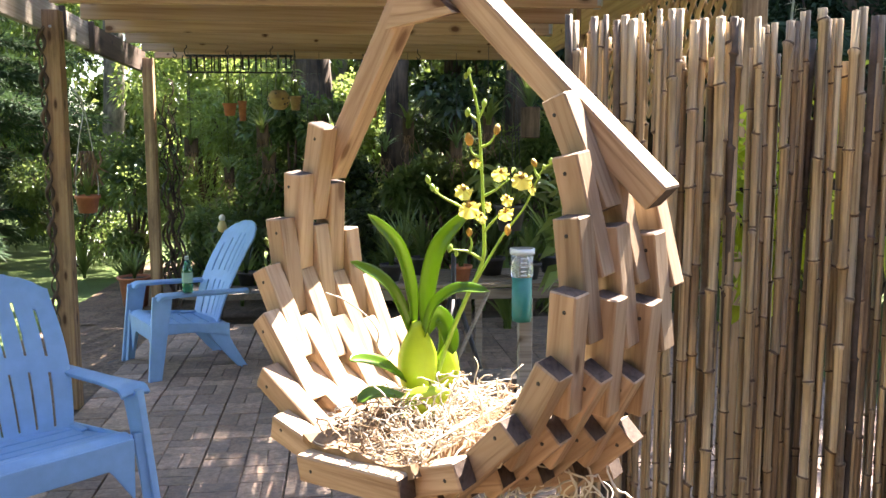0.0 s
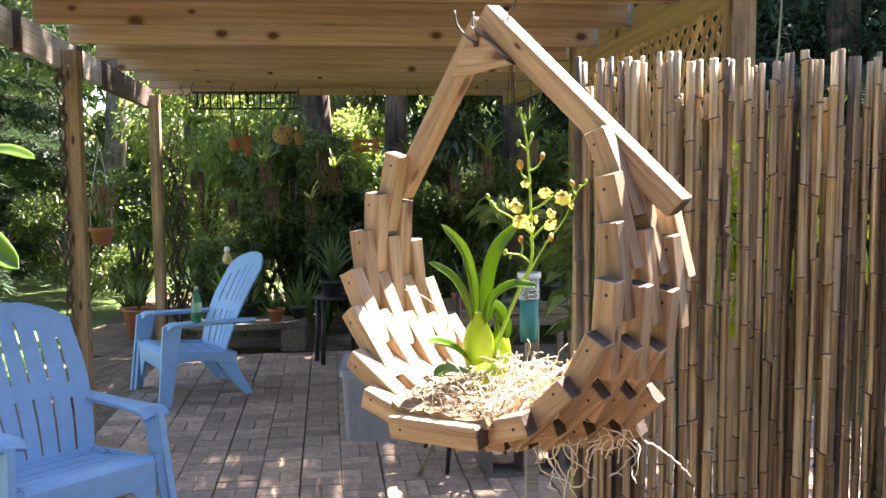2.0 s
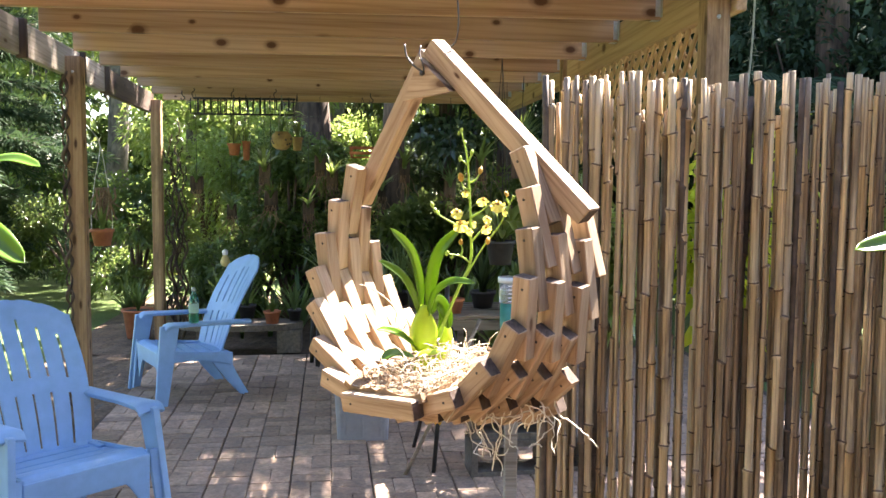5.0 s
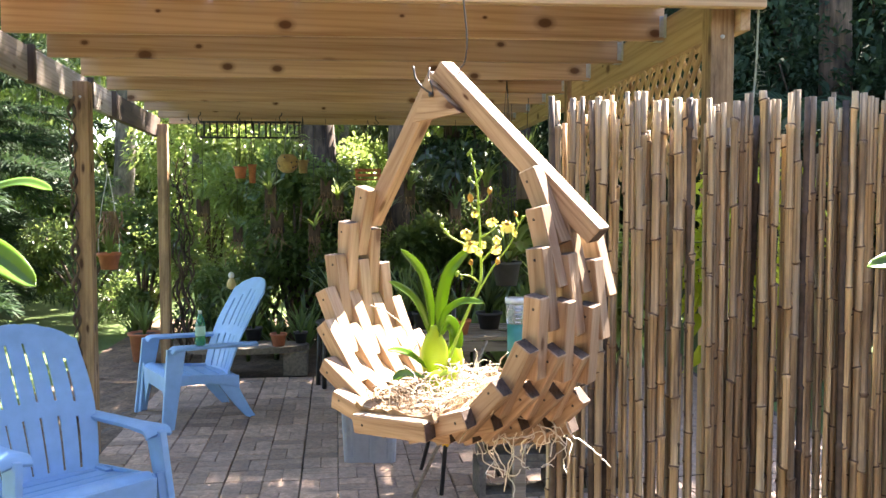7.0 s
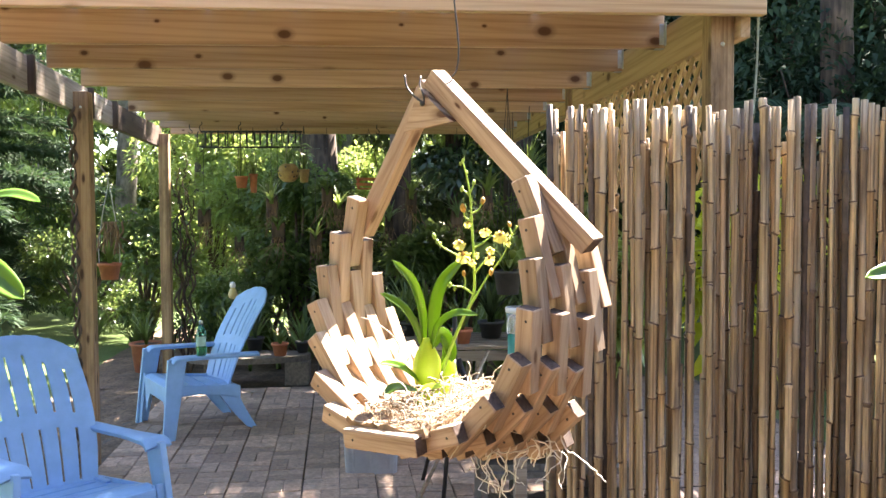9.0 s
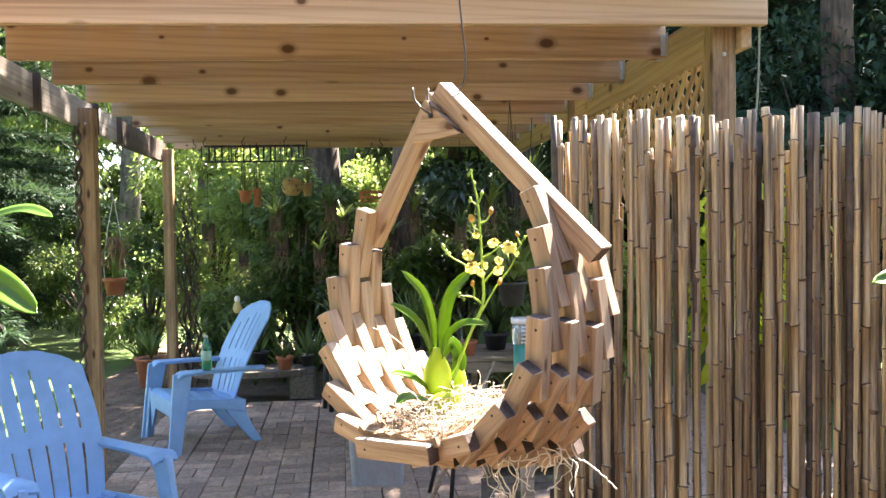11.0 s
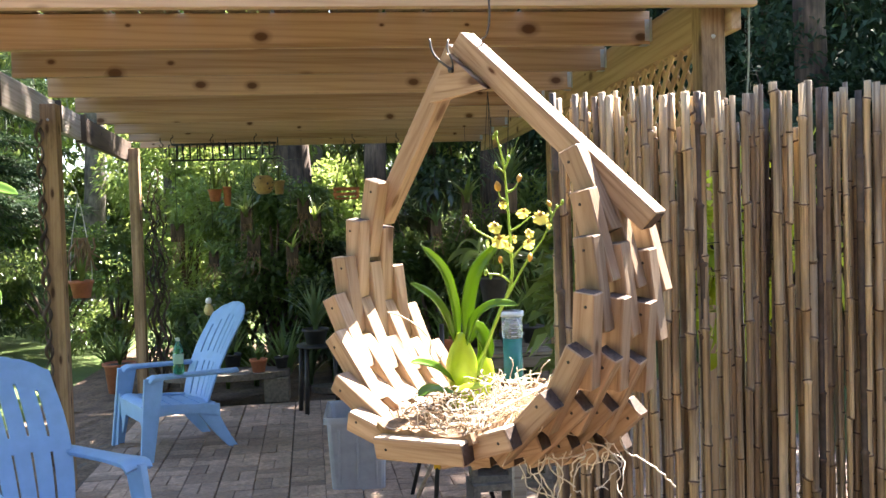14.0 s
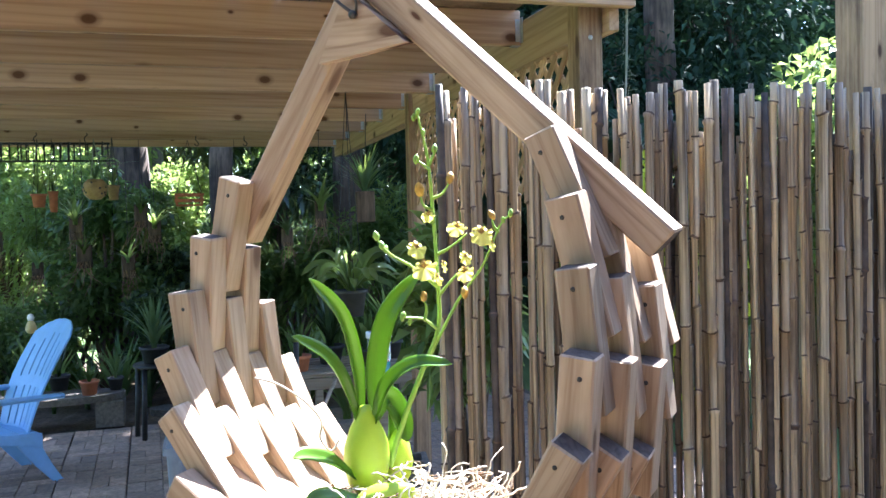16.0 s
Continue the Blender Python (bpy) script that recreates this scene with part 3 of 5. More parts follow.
spike = part("flower_spike", tube(spline([(0.085, OY, 1.314), (0.097, OY, 1.349), (0.112, OY, 1.384), (0.127, OY, 1.419), (0.128, OY, 1.452), (0.125, OY, 1.517), (0.122, OY, 1.555), (0.114, OY - 0.004, 1.587)], 44), np.linspace(0.0026, 0.0009, 44), 8), SPIKE_GREEN, orchid, "slender green flower spike")
BRANCHES = (
    [(0.112, OY, 1.384), (0.144, OY + 0.004, 1.438), (0.165, OY, 1.467), (0.179, OY - 0.005, 1.499), (0.188, OY - 0.006, 1.508)],
    [(0.128, OY, 1.452), (0.106, OY - 0.008, 1.469), (0.087, OY - 0.014, 1.480), (0.076, OY - 0.016, 1.492)],
    [(0.127, OY, 1.419), (0.114, OY - 0.008, 1.428), (0.105, OY - 0.01, 1.430), (0.097, OY - 0.012, 1.431)],
    [(0.128, OY, 1.445), (0.138, OY - 0.006, 1.458), (0.147, OY - 0.010, 1.467)],
    [(0.128, OY, 1.478), (0.138, OY - 0.006, 1.484), (0.150, OY - 0.010, 1.494)],
    [(0.126, OY, 1.502), (0.121, OY - 0.003, 1.505), (0.119, OY - 0.004, 1.510)],
    [(0.125, OY, 1.522), (0.133, OY - 0.003, 1.526), (0.139, OY - 0.004, 1.536)],
    [(0.125, OY, 1.513), (0.117, OY - 0.003, 1.517), (0.114, OY - 0.004, 1.527)],
    [(0.123, OY, 1.545), (0.118, OY, 1.549), (0.114, OY, 1.552)],
    [(0.123, OY, 1.548), (0.127, OY, 1.556), (0.128, OY, 1.559)],
    [(0.114, OY - 0.008, 1.428), (0.116, OY - 0.008, 1.436), (0.114, OY - 0.008, 1.444)],
    [(0.178, OY - 0.004, 1.494), (0.174, OY - 0.004, 1.500), (0.173, OY - 0.004, 1.506)])
for b in BRANCHES:
    part("stalk", tube(spline(b, 16), np.linspace(0.0015, 0.0007, 16), 6), SPIKE_GREEN, spike)
for x, y, z, s in ((0.114, OY - 0.004, 1.589, .0022), (0.111, OY - 0.003, 1.585, .002), (0.119, OY, 1.574, .002), (0.128, OY, 1.561, .0026), (0.113, OY, 1.553, .0026), (0.139, OY - 0.004, 1.538, .0034), (0.114, OY - 0.004, 1.529, .0042),
                   (0.076, OY - 0.016, 1.494, .0026), (0.080, OY - 0.016, 1.487, .0024), (0.084, OY - 0.012, 1.484, .002), (0.188, OY - 0.006, 1.509, .0024), (0.182, OY - 0.005, 1.504, .002), (0.173, OY - 0.004, 1.508, .0028),
                   (0.096, OY - 0.012, 1.432, .0026), (0.102, OY - 0.01, 1.427, .002), (0.114, OY - 0.008, 1.446, .003), (0.150, OY, 1.447, .0034)):
    part("bud", lathe([(0, -s * 1.7), (s * .7, -s), (s, 0), (s * .7, s), (0, s * 1.7)], 10), SPIKE_GREEN if s < .0027 else PETAL_BROWN, spike, m=pose(x, y, z, R.uniform(-25, 25), R.uniform(-25, 25), 0))


def flower(x, y, z, size, m):
    """One bloom: a broad ruffled two-lobed lip, two petals and three small sepals."""
    fl = part("flower", lathe([(0, -size * .12), (size * .1, 0), (0, size * .12)], 10), PETAL_BROWN, spike, "ruffled yellow orchid flower", Matrix.Translation((x, y, z)) @ m)
    V, F = [], []
    nr, na = 5, 26
    for i in range(nr + 1):
        for j in range(na + 1):
            a = radians(-200 + 220 * j / na)
            rr = size * (i / nr) * (0.72 + 0.30 * abs(math.sin(a + 0.4)) + 0.05 * math.sin(9 * a))
            V.append((rr * math.cos(a) * 1.15, -size * 0.12 * (i / nr) + size * 0.12 * math.sin(7 * a) * (i / nr) ** 2, rr * math.sin(a) - size * 0.05))
    for i in range(nr):
        for j in range(na):
            k = i * (na + 1) + j
            F.append((k, k + 1, k + na + 2, k + na + 1))
    put("lip", mesh_raw(V, F), PETAL, fl)
    for ang, ln in ((35, .75), (145, .75), (90, .7), (60, .55), (120, .55)):
        a = radians(ang)
        pts = [(0, 0, 0), (math.cos(a) * size * ln * .5, -size * .1, math.sin(a) * size * ln * .5), (math.cos(a) * size * ln, size * .12, math.sin(a) * size * ln)]
        put("petal", blade(pts, size * .42, 0.2, 8, 4, 0.4, (0.05, -1, 0.02)), PETAL if ln > .7 else PETAL_BROWN, fl)


for x, y, z, s, ry, rz in ((0.108, OY - 0.012, 1.484, .0125, 5, 20), (0.113, OY - 0.016, 1.469, .0135, -10, -10), (0.124, OY - 0.012, 1.461, .010, 20, 40), (0.142, OY - 0.010, 1.499, .0105, 15, -30), (0.160, OY - 0.014, 1.494, .0140, -5, 10),
                           (0.170, OY - 0.010, 1.486, .0095, 20, 50), (0.147, OY - 0.012, 1.476, .0095, 0, 30), (0.146, OY - 0.014, 1.464, .0100, -15, 0), (0.120, OY - 0.006, 1.509, .0075, 10, -40), (0.130, OY - 0.01, 1.470, .008, -20, 60)):
    flower(x, y, z, s * .74, pose(0, 0, 0, R.uniform(-20, 10), ry, rz))

# the plant sits a little nearer than laid out
near = Matrix.Translation((-0.077, -0.304, 1.494)) @ Matrix.Scale(0.935, 4) @ Matrix.Translation((0.071, 0.304, -1.494))
for o in orchid.children:
    o.matrix_basis = near @ o.matrix_basis


# roots
def walk_root(start, heading, n, step, wander, sag):
    p, d, out = np.array(start, float), unit(np.array(heading, float)), []
    for _ in range(n):
        out.append(p.copy())
        d = unit(d + rng.normal(size=3) * wander + np.array((0, 0, sag)))
        p = p + d * step
    return out


def to_world(u, v, z):
    w = BASKET @ Vector((u, v, z))
    return (w.x, w.y, w.z)


def sent(q):
    return [to_world(*w) for w in q]


def floor_z(u):
    return 1.290 + np.maximum(0, np.abs(u - 0.055) - 0.045) * 0.5


for k in range(9):      # wiry roots matted over the basket's floor
    pale = k > 3
    lot = []
    for _ in range(42):
        u, v = rng.uniform(0.0, 0.115) + (0.024 if pale else 0.0), rng.uniform(0.02, 0.15)
        h = rng.uniform(-1, 1, size=3) * (1, 1, 0.35)
        q = np.array(walk_root((u, v, floor_z(u) + rng.uniform(0.000, 0.009)), h, 16, 0.0042, 0.42, 0.0))
        q[:, 0], q[:, 1] = np.clip(q[:, 0], .004 + rng.uniform(0, .01), .122), np.clip(q[:, 1], .014, .155)
        q[:, 2] = np.clip(q[:, 2], floor_z(q[:, 0]), 1.312)
        lot.append((sent(q), rng.uniform(0.00030, 0.00065), 5))
    stuff(part("root_tangle", tubes(lot), ROOT if pale else ROOT_BROWN, orchid, "matted pale wiry roots" if pale else "matted brown roots"))
lot = []
for _ in range(46):     # stiff pale roots that stand up on the far right of the nest
    s = (rng.uniform(0.07, 0.15), rng.uniform(0.05, 0.14), 1.296)
    lot.append((sent(walk_root(s, (rng.uniform(-.5, 1), rng.uniform(-.6, .4), rng.uniform(0.5, 1.1)), 13, 0.0042, 0.28, -0.03)), rng.uniform(0.00045, 0.0008), 5))
stuff(part("root_tangle", tubes(lot), ROOT, orchid))
lot = []
for _ in range(24):     # roots that hang out below
    s = to_world(rng.uniform(0.12, 0.20), rng.uniform(0.07, 0.16), 1.262)
    lot.append((walk_root(s, (rng.uniform(-.6, .8), rng.uniform(-.5, .5), -0.6), int(rng.integers(8, 24)), 0.0050, 0.42, -0.16), rng.uniform(0.0005, 0.0009), 5))
stuff(part("root_tangle", tubes(lot), ROOT_PALE, orchid, "pale roots hanging below the basket"))
part("root", tube(spline([(-0.016, OY, 1.391), (0.000, OY - 0.005, 1.386), (0.020, OY - 0.01, 1.372), (0.031, OY - 0.012, 1.357), (0.030, OY - 0.012, 1.344), (0.038, OY - 0.012, 1.334), (0.045, OY - 0.01, 1.342)], 40), 0.0008, 6), ROOT, orchid, m=near)
bm = bmesh.new()
bmesh.ops.create_grid(bm, x_segments=14, y_segments=14, size=0.5)
for v in bm.verts:
    a, b = v.co.x, v.co.y
    v.co = Vector(to_world(0.055 + a * 0.115, 0.080 + b * 0.135, float(floor_z(0.055 + a * 0.115)) + 0.001 + 0.005 * noise.noise(Vector((a * 9, b * 9, 1)))))
thick(part("root_mat", bm, ROOT_BROWN, orchid, "brown fibrous root mat"), 0.010)

# ---- bamboo screen ----
FY = 1.63
fence = thing("bamboo_fence", "tall screen of dry weathered bamboo canes bound with wire", "fence")


def cane(length, r, seed):
    q = random.Random(seed)
    z, prof = 0.0, []
    bendx, bendy, kink = q.uniform(-.012, .012), q.uniform(-.008, .008), q.uniform(.0008, .0026)
    nodes = [q.uniform(.03, .25)]
    while nodes[-1] < length:
        nodes.append(nodes[-1] + q.uniform(.13, .28))
    zs = {0.0: r, length: r * .92}
    for k in nodes:
        if 0.02 < k < length - .02:
            zs[k - .008], zs[k - .002], zs[k + .0015], zs[k + .007] = r, r * 1.30, r * 1.14, r * .93
    for k in np.linspace(.1, length - .1, 6):
        zs[float(k)] = r * (1 - .06 * k / length)
    keys = sorted(zs)
    shift = {}
    for k in keys:      # each length between joints sits a little askew
        w = sum(1 for j in nodes if j < k)
        shift[k] = (kink * math.sin(w * 2.4 + seed), kink * math.cos(w * 1.7 + seed))
    pts = [(bendx * math.sin(3.1 * k / length) + shift[k][0], bendy * math.sin(2.6 * k / length) + shift[k][1], k) for k in keys]
    me = tube(pts, [zs[k] for k in keys], 9)
    for i in range(len(keys) - 1):       # the scar at each joint
        if keys[i + 1] - keys[i] < .004:
            for j in range(9):
                me.polygons[i * 9 + j].material_index = 1
    return me


def stalk(me, mat, m):
    me.materials.append(mat)
    me.materials.append(CANE_NODE)
    put("cane", me, None, fence, m=m)


x, i = 0.395, 0
while x < 2.25:
    r = R.choice((R.uniform(.0050, .0072), R.uniform(.0066, .0090), R.uniform(.0082, .0110)))
    top = 1.762 + 0.012 * (x - .4) + R.uniform(-.014, .014)
    if 0.62 < x < 0.86:
        top -= 0.012
    if R.random() < 0.07 and x > .9:
        top -= R.uniform(.03, .11)
    gap = R.uniform(-.0016, .0024) if x < 0.80 else R.uniform(-.0042, .0006)
    if R.random() < (.05 if .78 < x < 1.0 else .03):
        gap += .003
    x += r
    stalk(cane(top, r, i), CANE if R.random() < .93 else CANE_DARK, pose(x, FY + R.uniform(-.009, .009), 0, R.uniform(-.4, .4), R.gauss(0, .15), R.uniform(0, 360)))
    x += r + gap
    i += 1
x = 0.42
while x < 2.25:      # second, darker row behind
    r = R.uniform(0.0060, 0.0105)
    if R.random() < (.90 if x < 1.02 else 1.0):
        stalk(cane(1.72 + R.uniform(-.09, .03) if x > .9 else 1.72 + R.uniform(-.04, .02), r, 500 + i), CANE if R.random() < .85 else CANE_DARK, pose(x, FY + .032 + R.uniform(-.006, .006), 0, R.uniform(-.3, .3), R.uniform(-.5, .5), R.uniform(0, 360)))
    x += 2 * r + (R.uniform(-.002, .0022) if x > .70 else R.uniform(.003, .014))
    i += 1
for z in (0.25, 0.85, 1.42):
    part("binding_wire", tube([(0.39 + k * .06, FY + .016 + .003 * (-1) ** k, z + .004 * math.sin(k)) for k in range(32)], 0.0011, 5), BLACK_METAL, fence)
part("binding_wire", tube([(1.52 + k * .06, FY - .0135 + .003 * (-1) ** k, 1.572 + .004 * math.sin(k)) for k in range(13)], 0.0016, 5), BLACK_METAL, fence)

# ---- pergola ----
pergola = thing("pergola", "open pine pergola with posts, beams and close rafters", "pergola")


def timber(a, b, w, h, mat, parent, name, label="", roll=0.0):
    """A sawn timber from a to b; w across, h upright (or the second way across, for posts)."""
    a, b = Vector(a), Vector(b)
    d = b - a
    me = mesh_of(box(d.length, w, h, 0.003))
    q = d.to_track_quat("X", "Z")
    return part(name, me, mat, parent, label, Matrix.Translation((a + b) / 2) @ q.to_matrix().to_4x4() @ Matrix.Rotation(roll, 4, "X"))


RAFTERS = (2.70, 3.38, 4.03, 4.68, 5.33, 5.98, 6.63, 7.28, 7.90)
RZ = 2.21
for k, y in enumerate(RAFTERS):
    x1 = 1.41 if k == 0 else 1.262
    x0 = -1.62 - .068 * (y - 4.97)
    if k == 0:
        x0 -= .4
    timber((x0, y + .019, RZ + .07), (x1, y + .019, RZ + .07), .038, .14, BEAM_WOOD, pergola, "rafter")
for x, y, top in ((1.2815, 2.83, 2.60), (1.2815, 5.20, 2.33)):
    timber((x, y, 0), (x, y, top), .089, .089, POST_WOOD, pergola, "post")
for x, y, top in ((-1.682, 4.97, 2.21), (-1.885, 7.93, 2.21), (-1.50, 2.30, 2.21)):
    timber((x, y, 0), (x, y, top), .089, .089, POST_WOOD, pergola, "post")
timber((2.02, 2.35, 0), (2.02, 2.35, 2.75), .12, .12, POST_WOOD, pergola, "post")
timber((1.282, 2.88, 2.215), (1.282, 5.15, 2.215), .038, .18, BEAM_WOOD, pergola, "beam")
timber((1.282, 5.25, 2.215), (1.282, 8.0, 2.215), .038, .18, BEAM_WOOD, pergola, "beam")
timber((1.348, 2.74, 2.235), (1.348, 8.0, 2.235), .038, .20, BEAM_WOOD, pergola, "beam")
# left beam in two tones: sunlit front put in as pale wood, shaded back as dark
timber((-1.55, 2.1, 2.19), (-1.815, 5.99, 2.19), .038, .17, PALE_BEAM, pergola, "beam", "weathered beam, front part coloured pale for sunlight")
timber((-1.816, 6.0, 2.187), (-1.955, 8.05, 2.187), .045, .18, DARK_WOOD, pergola, "beam", "back part of the beam, coloured dark for shade")
for y in (4.1, 5.3, 6.0):
    x = -1.55 - .068 * (y - 2.1)
    timber((x + .026, y, 2.09), (x + .026, y, 2.28), .03, .05, DARK_WOOD, pergola, "cleat")
# dark strands over the post's front edge also stand in for the vine's shadow
vine = thing("vine", "dry twisted brown vine on the pergola post, also standing in for its shadow", "vine")
for s in (0, math.pi):
    part("strand", tube([(-1.7265 + .017 * math.cos(z * 31 + s) + .005 * noise.noise(Vector((0, s, z * 9))), 4.914 + .012 * math.sin(z * 31 + s), z) for z in np.linspace(0, 2.12, 240)], [.0075 + .004 * math.sin(z * 31 + .7) for z in np.linspace(0, 2.12, 240)], 7), BARK, vine)
# reed mat laid over the rafters, an assumed cover added to block the sun
mat_ = thing("reed_roof", "thin brown reed mat added over the rafters to shade the patio", "roof mat")
lot, x = [], -1.55
while x < 1.24:
    r = R.uniform(.0032, .0046)
    zz = RZ + .1455 + R.uniform(0, .003)
    lot.append(([(x, 2.62, zz), (x + R.uniform(-.004, .004), 4.5, zz + .001), (x + R.uniform(-.004, .004), 6.3, zz), (x, 8.1, zz)], r, 5))
    x += 2 * r + (R.uniform(.003, .016) if R.random() < .022 else R.uniform(-.0026, -.0008))
stuff(part("reed", tubes(lot), REED, mat_))
bmh = bmesh.new()
add_box(bmh, .002, .026, .10, (0, -.014, 0))
add_box(bmh, .022, .0022, .09, (-.011, -.0015, 0))
add_box(bmh, .035, .042, .002, (-.018, .02, -.06))
add_box(bmh, .022, .0022, .09, (-.011, .0405, 0))
hanger = mesh_of(bmh)
for y in RAFTERS[1:]:
    part("joist_hanger", hanger, GALV, pergola, "galvanised joist hanger", Matrix.Translation((1.261, y - .0005, RZ + .058)))
for x, y in ((1.2815, 2.83), (-1.682, 4.97)):
    part("bolt", lathe([(0, .004), (.008, .004), (.009, 0), (0, 0)], 6), GALV, pergola, m=pose(x, y - .0445, 2.12, 90, 0, 0))
# lattice under the right beam
trellis = thing("lattice_panel", "diagonal pine lattice panel under the beam", "lattice")
for s in (1, -1):
    k = -0.55
    while k < 2.35:
        y0, z0, y1, z1 = 2.88 + k, 1.62, 2.88 + k + .5, 2.12
        if s < 0:
            z0, z1 = z1, z0
        # cut at both ends
        t0, t1 = max(0, (2.88 - y0) / .5), min(1, (5.15 - y0) / .5)
        if t1 - t0 > .05:
            a = (1.285 + .006 * s, y0 + .5 * t0, z0 + (z1 - z0) * t0)
            b = (1.285 + .006 * s, y0 + .5 * t1, z0 + (z1 - z0) * t1)
            timber(a, b, .009, .032, BEAM_WOOD, trellis, "slat")
        k += .105
cord = thing("cord", "frayed pale cord tied to the pergola post", "cord")
part("strand", tube(spline([(1.40, 2.74, 2.45), (1.395, 2.74, 2.15), (1.39, 2.74, 2.0), (1.375, 2.73, 1.86)], 30), .004, 6), MOSS_GREY, cord)
lot = [(walk_root((1.393 + rng.uniform(-.004, .004), 2.74, z), rng.normal(size=3), 6, .008, .5, -.1), .0008, 4) for z in np.linspace(1.88, 2.4, 40)]
stuff(part("fibre", tubes(lot), MOSS_GREY, cord))

# ---- chairs ----
def adirondack(m):
    ch = thing("adirondack_chair", "light blue resin adirondack chair on the brick patio", "chair", m, "patio chairs")
    # local: y forward (the way a sitter looks), x to the sitter's left, z up; origin on the floor below the front edge's middle
    def sheet(name, fx, nx, ny, holes, t=0.012, smooth=True):
        bm = bmesh.new()
        g = [[bm.verts.new(fx(i / nx, j / ny)) for j in range(ny + 1)] for i in range(nx + 1)]
        for i in range(nx):
            for j in range(ny):
                if not holes((i + .5) / nx, (j + .5) / ny):
                    bm.faces.new((g[i][j], g[i + 1][j], g[i + 1][j + 1], g[i][j + 1]))
        for v in [v for v in bm.verts if not v.link_faces]:
            bm.verts.remove(v)
        ob = part(name, bm, BLUE_RESIN, ch, smooth=smooth)
        s = ob.modifiers.new("thickness", "SOLIDIFY")
        s.thickness, s.offset = t, 0
        b = ob.modifiers.new("edge", "BEVEL")
        b.width, b.segments, b.limit_method, b.angle_limit = .003, 2, "ANGLE", radians(50)
        return ob

    def back(a, b):
        q = a * 2 - 1
        w = 0.235 + 0.045 * math.sin(min(1, b * 1.15) * math.pi * .62)
        arch = 1 - .13 * abs(q) ** 2.4 - .005 * (math.cos(q * math.pi * 5.5) < -0.55)
        s = b * .72 * arch
        return (q * w, -.47 - s * .42 + .05 * q * q + .035 * math.sin(b * 3.1), .285 + s * .93)

    def back_holes(a, b):
        edge = min((a * 7) % 1, 1 - (a * 7) % 1)
        k = round(a * 7)
        if edge > .075 or k in (0, 7):
            return False
        top = .90 - .045 * abs(k - 3.5)
        return (.50 < b < top) or (.05 < b < .40)
    sheet("backrest", back, 98, 40, back_holes)

    def seat(a, b):
        q = a * 2 - 1
        y = .0 - .50 * b
        z = .375 - .075 * b ** .8 - .02 * math.sin(b * 3.1) - (.035 * (1 - b * 9) ** 2 if b < .11 else 0)
        return (q * (.265 - .02 * b), y, z)

    def seat_holes(a, b):
        return abs(b - .20) < .012 and .04 < a < .96 or (abs(b - .40) < .012 or abs(b - .60) < .012 or abs(b - .8) < .012) and .06 < a < .94
    sheet("seat", seat, 30, 80, seat_holes)

    def apron(a, b):
        q = a * 2 - 1
        low = .235 + .0 * q - .15 * max(0, abs(q) - .62) / .38
        return (q * .268, .006 - .01 * b, .345 * (1 - b) + low * b)
    sheet("apron", apron, 30, 8, lambda a, b: False, .012)
    for s in (1, -1):
        def arm(a, b):
            w = .040 + .020 * math.exp(-((b - .04) / .20) ** 2)
            x = s * (.300 - .015 * b) + (a * 2 - 1) * w
            return (x, -.02 - .60 * b, .545 - .018 * b - .010 * (a * 2 - 1) ** 2 - (.03 * (1 - b * 16) ** 2 if b < .0625 else 0))
        sheet("armrest", arm, 10, 32, lambda a, b: False, .022)

        def leg(a, b):
            z = .535 * (1 - b)
            w = .062 - .022 * b
            yc = -.055 + .075 * b
            return (s * (.305 + .035 * b), yc + (a * 2 - 1) * w, z)
        sheet("front_leg", leg, 6, 14, lambda a, b: False, .03)

        def leg_front(a, b):
            z = .36 * (1 - b)
            return (s * (.322 + .022 * b - .050 * a), .008 + .03 * b - .01 * a, z + 0.0)
        sheet("front_leg", leg_front, 5, 12, lambda a, b: False, .014)

        def rear(a, b):
            z = .32 * (1 - b)
            w = .075 - .045 * b
            return (s * (.235 + .02 * b), -.40 - .19 * b ** 1.3 + (a * 2 - 1) * w, z)
        sheet("rear_leg", rear, 6, 14, lambda a, b: False, .028)

        def rail(a, b):
            return (s * .262, -.50 * b, .36 - .05 * b - .09 * a * (1 - .3 * math.sin(b * 3.1)))
        sheet("side_rail", rail, 4, 14, lambda a, b: False, .012)
    return ch


def facing(x, y, fx, fy):
    return Matrix.Translation((x, y, 0)) @ Matrix.Rotation(math.atan2(fy, fx) - math.pi / 2, 4, "Z")


near_chair = adirondack(facing(-1.125, 3.20, .70, -.714))
far_chair = copy_thing(near_chair, facing(-1.485, 5.77, -.88, -.475))
far_chair["label"] = "light blue resin adirondack chair with a green bottle on its arm"

bottle = thing("bottle", "green plastic drink bottle standing on the chair arm", "bottle", Matrix.Translation((-1.142, 5.575, .552)))
GREEN_GLASS, gn, gl, gb = material("green_bottle")
gb.inputs["Base Color"].default_value = (0.05, 0.32, 0.16, 1)
gb.inputs["Transmission Weight"].default_value = 0.55
gb.inputs["Roughness"].default_value = 0.12
part("body", lathe([(0, 0), (.030, 0), (.033, .01), (.033, .06), (.031, .075), (.033, .09), (.033, .14), (.026, .17), (.013, .20), (.012, .215), (0, .215)], 20), GREEN_GLASS, bottle)
part("label_band", lathe([(.0336, .065), (.0338, .07), (.0338, .125), (.0336, .13)], 20), plain("pale_label", (0.35, 0.55, 0.45), .5), bottle, "pale green paper band")
part("cap", lathe([(0, .232), (.013, .232), (.0135, .21), (0, .21)], 16), plain("cap_white", (0.55, 0.62, 0.58), .5), bottle, "pale screw cap")

